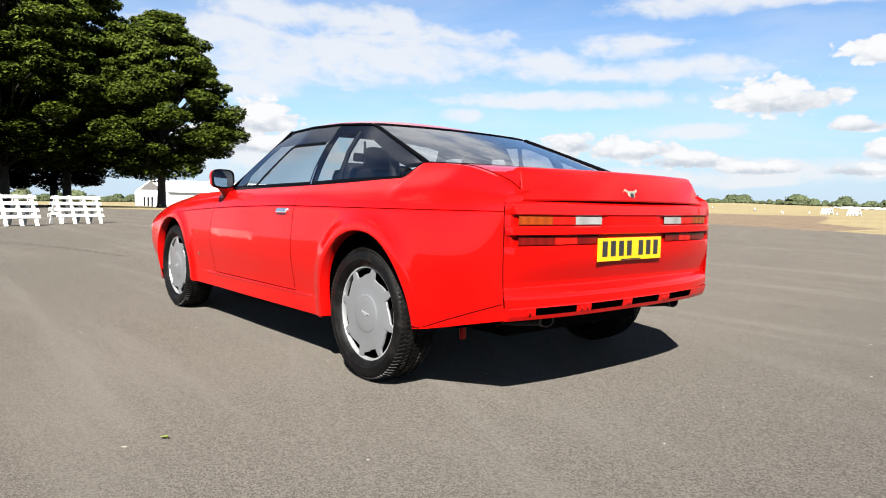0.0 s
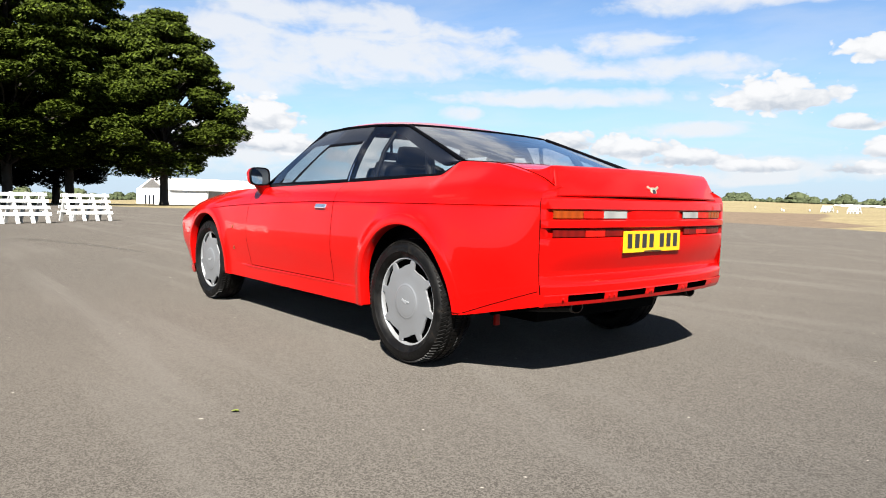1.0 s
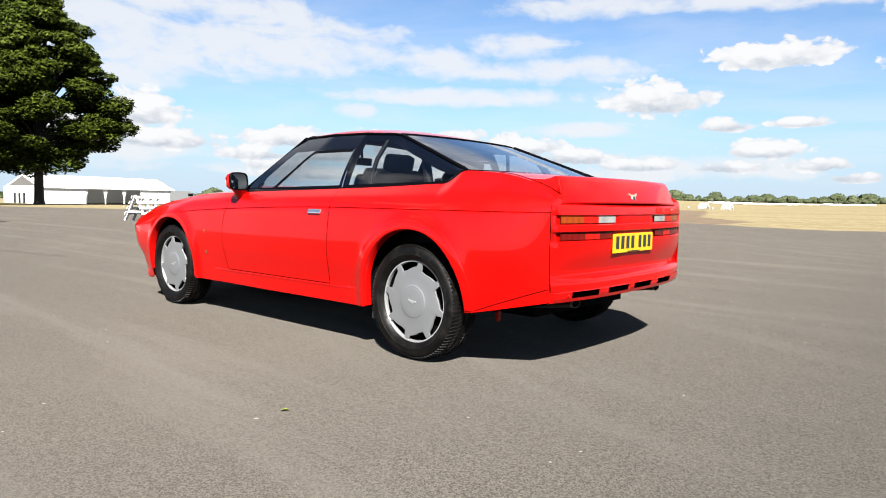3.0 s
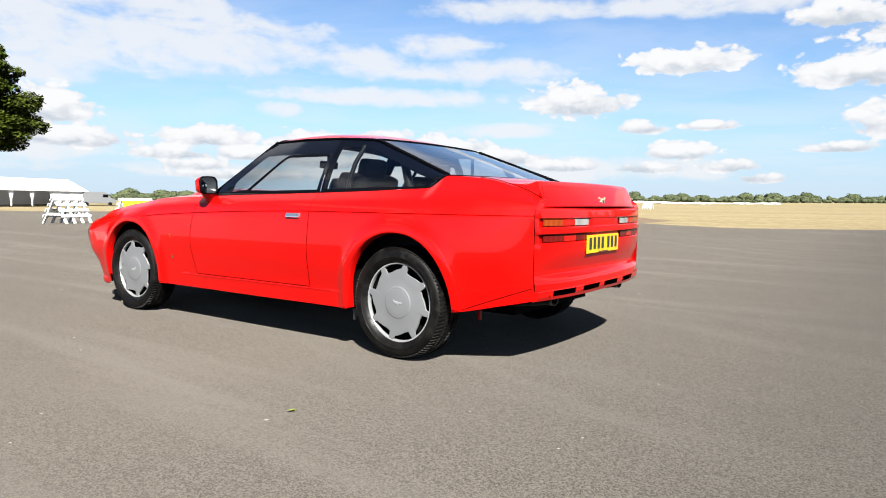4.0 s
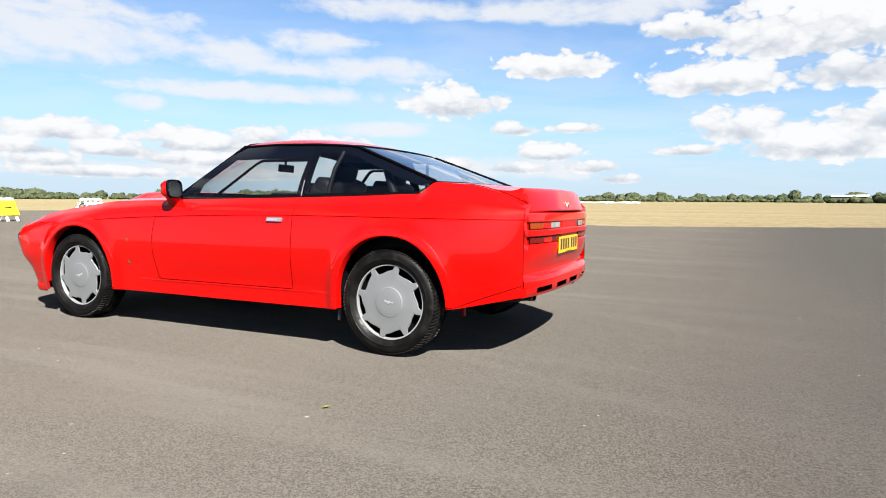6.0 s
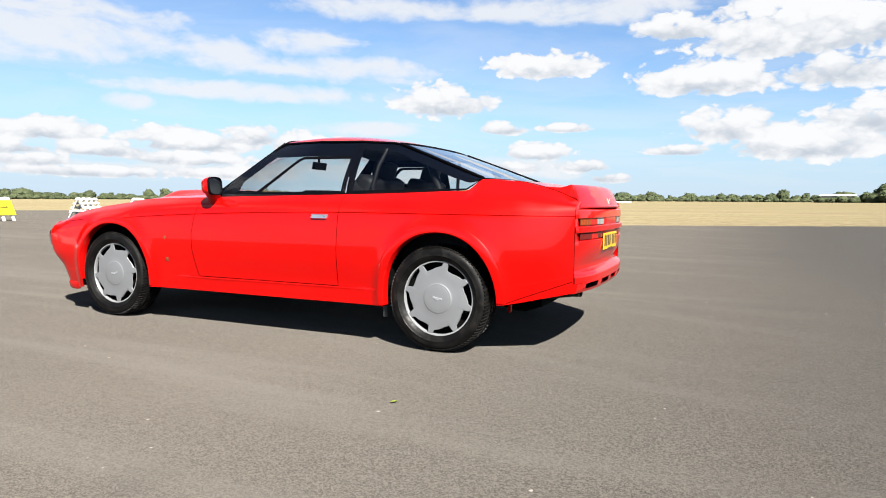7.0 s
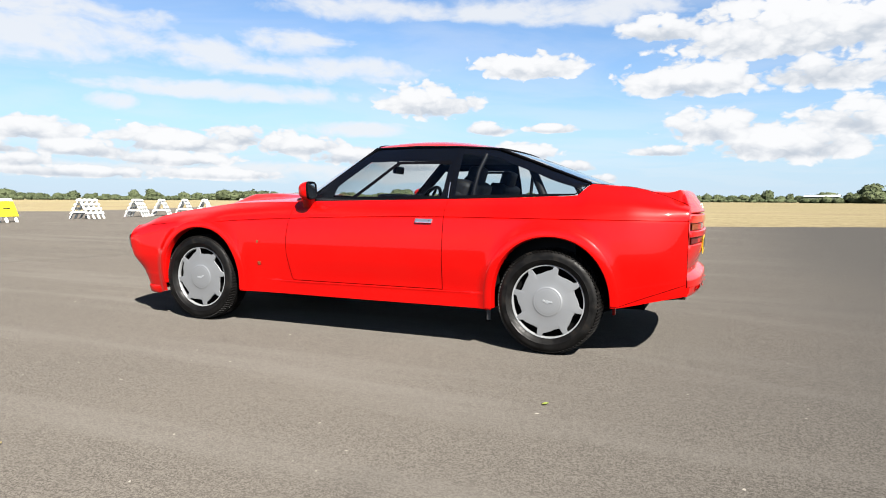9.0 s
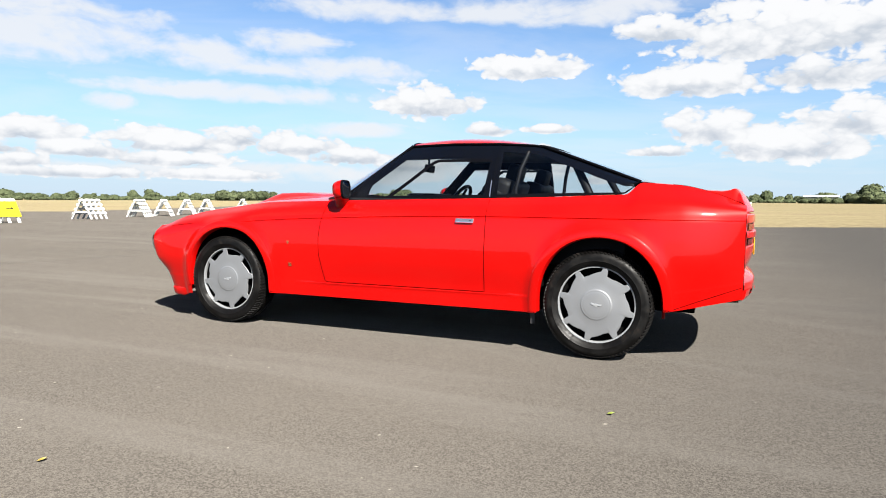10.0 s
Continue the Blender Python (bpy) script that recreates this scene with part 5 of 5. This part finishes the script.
CHESTNUT = tree_meshes(3, 22.5, 9.2, 4.3, 270, LEAVES, 0.42)
CHESTNUT_B = tree_meshes(8, 27.5, 11.0, 5.0, 300, LEAVES, 0.44)
CEDAR_KIND = tree_meshes(12, 20.0, 8.5, 3.2, 130, CEDAR, 0.5)
plant(CHESTNUT, -70.6, 20.3, 0, 0.90, "broad green chestnut tree with a dense crown")
plant(CHESTNUT_B, -77.2, 12.5, 50, 0.92, "tall dark green chestnut tree")
plant(CHESTNUT_B, -74, 6.5, 190, 0.97, "tall broad-leaved tree in full leaf")
plant(CHESTNUT_B, -78, 0.6, 310, 0.93, "tall broad-leaved tree in full leaf")
plant(CEDAR_KIND, -89.8, 13.4, 20, 0.93, "dark evergreen tree with low layered limbs")
plant(CEDAR_KIND, -91, 5.5, 140, 1.0, "dark evergreen tree with low layered limbs")
# unseen tree, added out of view to cast shade on the lower crowns
plant(CHESTNUT, -62, -9.5, 120, 1.0, "broad green chestnut tree with a dense crown")


# ---- far hedges and woods ----
def hedge(seed, start, stop, near, far, count, low, high, name, label, leaves=150):
    """Lumpy bushes and trees of many heights, each a bossed mass under loose leaves."""
    rnd = random.Random(seed)
    lv, lf = [], []
    for _ in range(count):
        a = radians(rnd.uniform(start, stop))
        d = rnd.uniform(near, far)
        x, y = d * math.cos(a), d * math.sin(a)
        grove = 0.5 + 0.5 * noise.noise(Vector((math.degrees(a) * 0.35, seed, 0)))
        h = (low + (high - low) * max(0, grove) ** 1.5) * rnd.uniform(0.55, 1.1)
        if rnd.random() < 0.10:
            h *= 1.6
        wd = h * rnd.uniform(0.40, 0.95)
        z = ground_z(x, y)
        off = Vector((rnd.uniform(0, 90), rnd.uniform(0, 90), 0))

        def skin(p):
            r = 1 + 0.24 * noise.noise(p * 1.9 + off) + 0.18 * noise.noise(p * 4.5 + off) + 0.12 * noise.noise(p * 10 + off)
            return Vector((x + p.x * wd * r, y + p.y * wd * r, z + h * max(-0.02, 0.42 + 0.50 * p.z * r)))
        rings, sides, k = 9, 16, len(lv)
        for i in range(rings + 1):
            up = math.pi * i / rings
            lv.extend(skin(Vector((math.sin(up) * math.cos(b), math.sin(up) * math.sin(b), math.cos(up)))) for b in [2 * math.pi * m / sides for m in range(sides)])
        lf.extend((k + i * sides + m, k + (i + 1) * sides + m, k + (i + 1) * sides + (m + 1) % sides, k + i * sides + (m + 1) % sides) for i in range(rings) for m in range(sides))
        for _ in range(leaves):
            p = Vector((rnd.gauss(0, 1), rnd.gauss(0, 1), rnd.gauss(0.3, 1))).normalized()
            c = skin(p * rnd.uniform(0.97, 1.12))
            n = (p + Vector((rnd.gauss(0, .4), rnd.gauss(0, .4), rnd.gauss(0, .4)))).normalized()
            u = n.orthogonal().normalized()
            u = Matrix.Rotation(rnd.uniform(0, 6.28), 3, n) @ u
            v = n.cross(u)
            s = h * rnd.uniform(0.06, 0.13)
            k = len(lv)
            lv.extend([c - u * s, c - v * s * 0.7, c + u * s, c + v * s * 0.7])
            lf.append((k, k + 1, k + 2, k + 3))
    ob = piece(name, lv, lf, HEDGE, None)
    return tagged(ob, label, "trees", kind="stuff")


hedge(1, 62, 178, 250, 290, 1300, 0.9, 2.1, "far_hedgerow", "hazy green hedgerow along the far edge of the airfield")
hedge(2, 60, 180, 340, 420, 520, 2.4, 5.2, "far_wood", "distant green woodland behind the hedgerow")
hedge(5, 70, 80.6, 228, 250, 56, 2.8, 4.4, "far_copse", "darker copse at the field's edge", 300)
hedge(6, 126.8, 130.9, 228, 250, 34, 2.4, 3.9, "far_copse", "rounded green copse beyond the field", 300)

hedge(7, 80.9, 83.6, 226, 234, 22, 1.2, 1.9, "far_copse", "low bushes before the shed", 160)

# ---- white ground sheets and a long pale roof far off ----
bm = bmesh.new()
rnd = random.Random(4)
for k in range(46):
    if rnd.random() < 0.10:
        continue
    a = radians(108 - 11 * k / 46)
    x, y = (123 + 28 * k / 46) * math.cos(a), (123 + 28 * k / 46) * math.sin(a)
    box(bm, pose(x, y, ground_z(x, y) + 0.17, rnd.uniform(-3, 3), rnd.uniform(-3, 3), math.degrees(a) + 90), (1.75, 0.8, 0.24 + rnd.uniform(-0.10, 0.16)), 0.06)
tagged(part("wrapped_bales", bm, CANVAS), "row of white wrapped bales across the field", "bales", kind="stuff")
bm = bmesh.new()
x, y = 240 * math.cos(radians(82.1)), 240 * math.sin(radians(82.1))
g = ground_z(x, y)
roofv = [bm.verts.new(Vector((x, y, g)) + Matrix.Rotation(radians(-10), 3, "Z") @ Vector(p)) for p in ((-5, -3, 2.0), (5, -3, 2.1), (5, 0, 2.7), (-5, 0, 2.45), (5, 3, 2.1), (-5, 3, 2.0))]
bm.faces.new((roofv[0], roofv[1], roofv[2], roofv[3])), bm.faces.new((roofv[3], roofv[2], roofv[4], roofv[5]))
shed = thing("shed", "long low shed with a white roof behind the hedge", "building")
part("roof", bm, CANVAS, shed, "white sheet roof")
part("wall", blocks((pose(x, y, g + 0.98, 0, 0, -10), (9.4, 5.4, 1.96)), bevel=0.02), plain("shed_wall", (0.05, 0.06, 0.04), 0.8), shed)


# ---- small things on the asphalt ----
def leaf(x, y, turn, size, mat):
    v, f = grid([[(size * (u - 0.5), size * 0.3 * math.sin(math.pi * u) * s, 0.006 + 0.02 * size * 10 * abs(s) * u) for s in (-1, 0, 1)] for u in np.linspace(0.02, 0.98, 7)])
    ob = piece("fallen_leaf", v, f, mat, None)
    ob.matrix_basis = pose(x, y, 0, 0, 0, turn)
    tagged(ob, "small yellow-green fallen leaf lying on asphalt", "leaf")


leaf(1.539, -1.848, 35, 0.034, plain("leaf_green", (0.12, 0.15, 0.02), 0.6))
leaf(-0.14, -3.17, 70, 0.032, plain("leaf_yellow", (0.20, 0.15, 0.03), 0.6))


def crack(points, width):
    pts, rnd2 = [], random.Random(9)
    for (x0, y0), (x1, y1) in zip(points, points[1:]):
        n = max(2, int(math.hypot(x1 - x0, y1 - y0) / 0.12))
        pts += [(x0 + (x1 - x0) * k / n + rnd2.uniform(-.03, .03), y0 + (y1 - y0) * k / n + rnd2.uniform(-.03, .03)) for k in range(n)]
    rows = []
    for i, (x, y) in enumerate(pts):
        j, k = min(i + 1, len(pts) - 1), max(i - 1, 0)
        dx, dy = pts[j][0] - pts[k][0], pts[j][1] - pts[k][1]
        L = math.hypot(dx, dy) or 1
        ww = width * rnd2.uniform(0.4, 1.2) / 2
        rows.append([(x - dy / L * ww * s, y + dx / L * ww * s, ground_z(x, y) + 0.003) for s in (-1, 1)])
    ob = piece("crack", *grid(rows), plain("crack_tar", (0.034, 0.030, 0.026), 0.9, spread=0.3), None, smooth=False)
    tagged(ob, "dark sealed crack across the worn asphalt", "crack", kind="structure")


crack([(-9.88, -1.05), (-8.73, -0.71), (-7.6, -0.35), (-5.78, -0.02)], 0.032)
crack([(-6.9, 0.6), (-6.66, 1.12), (-6.52, 1.9), (-6.3, 3.2)], 0.024)
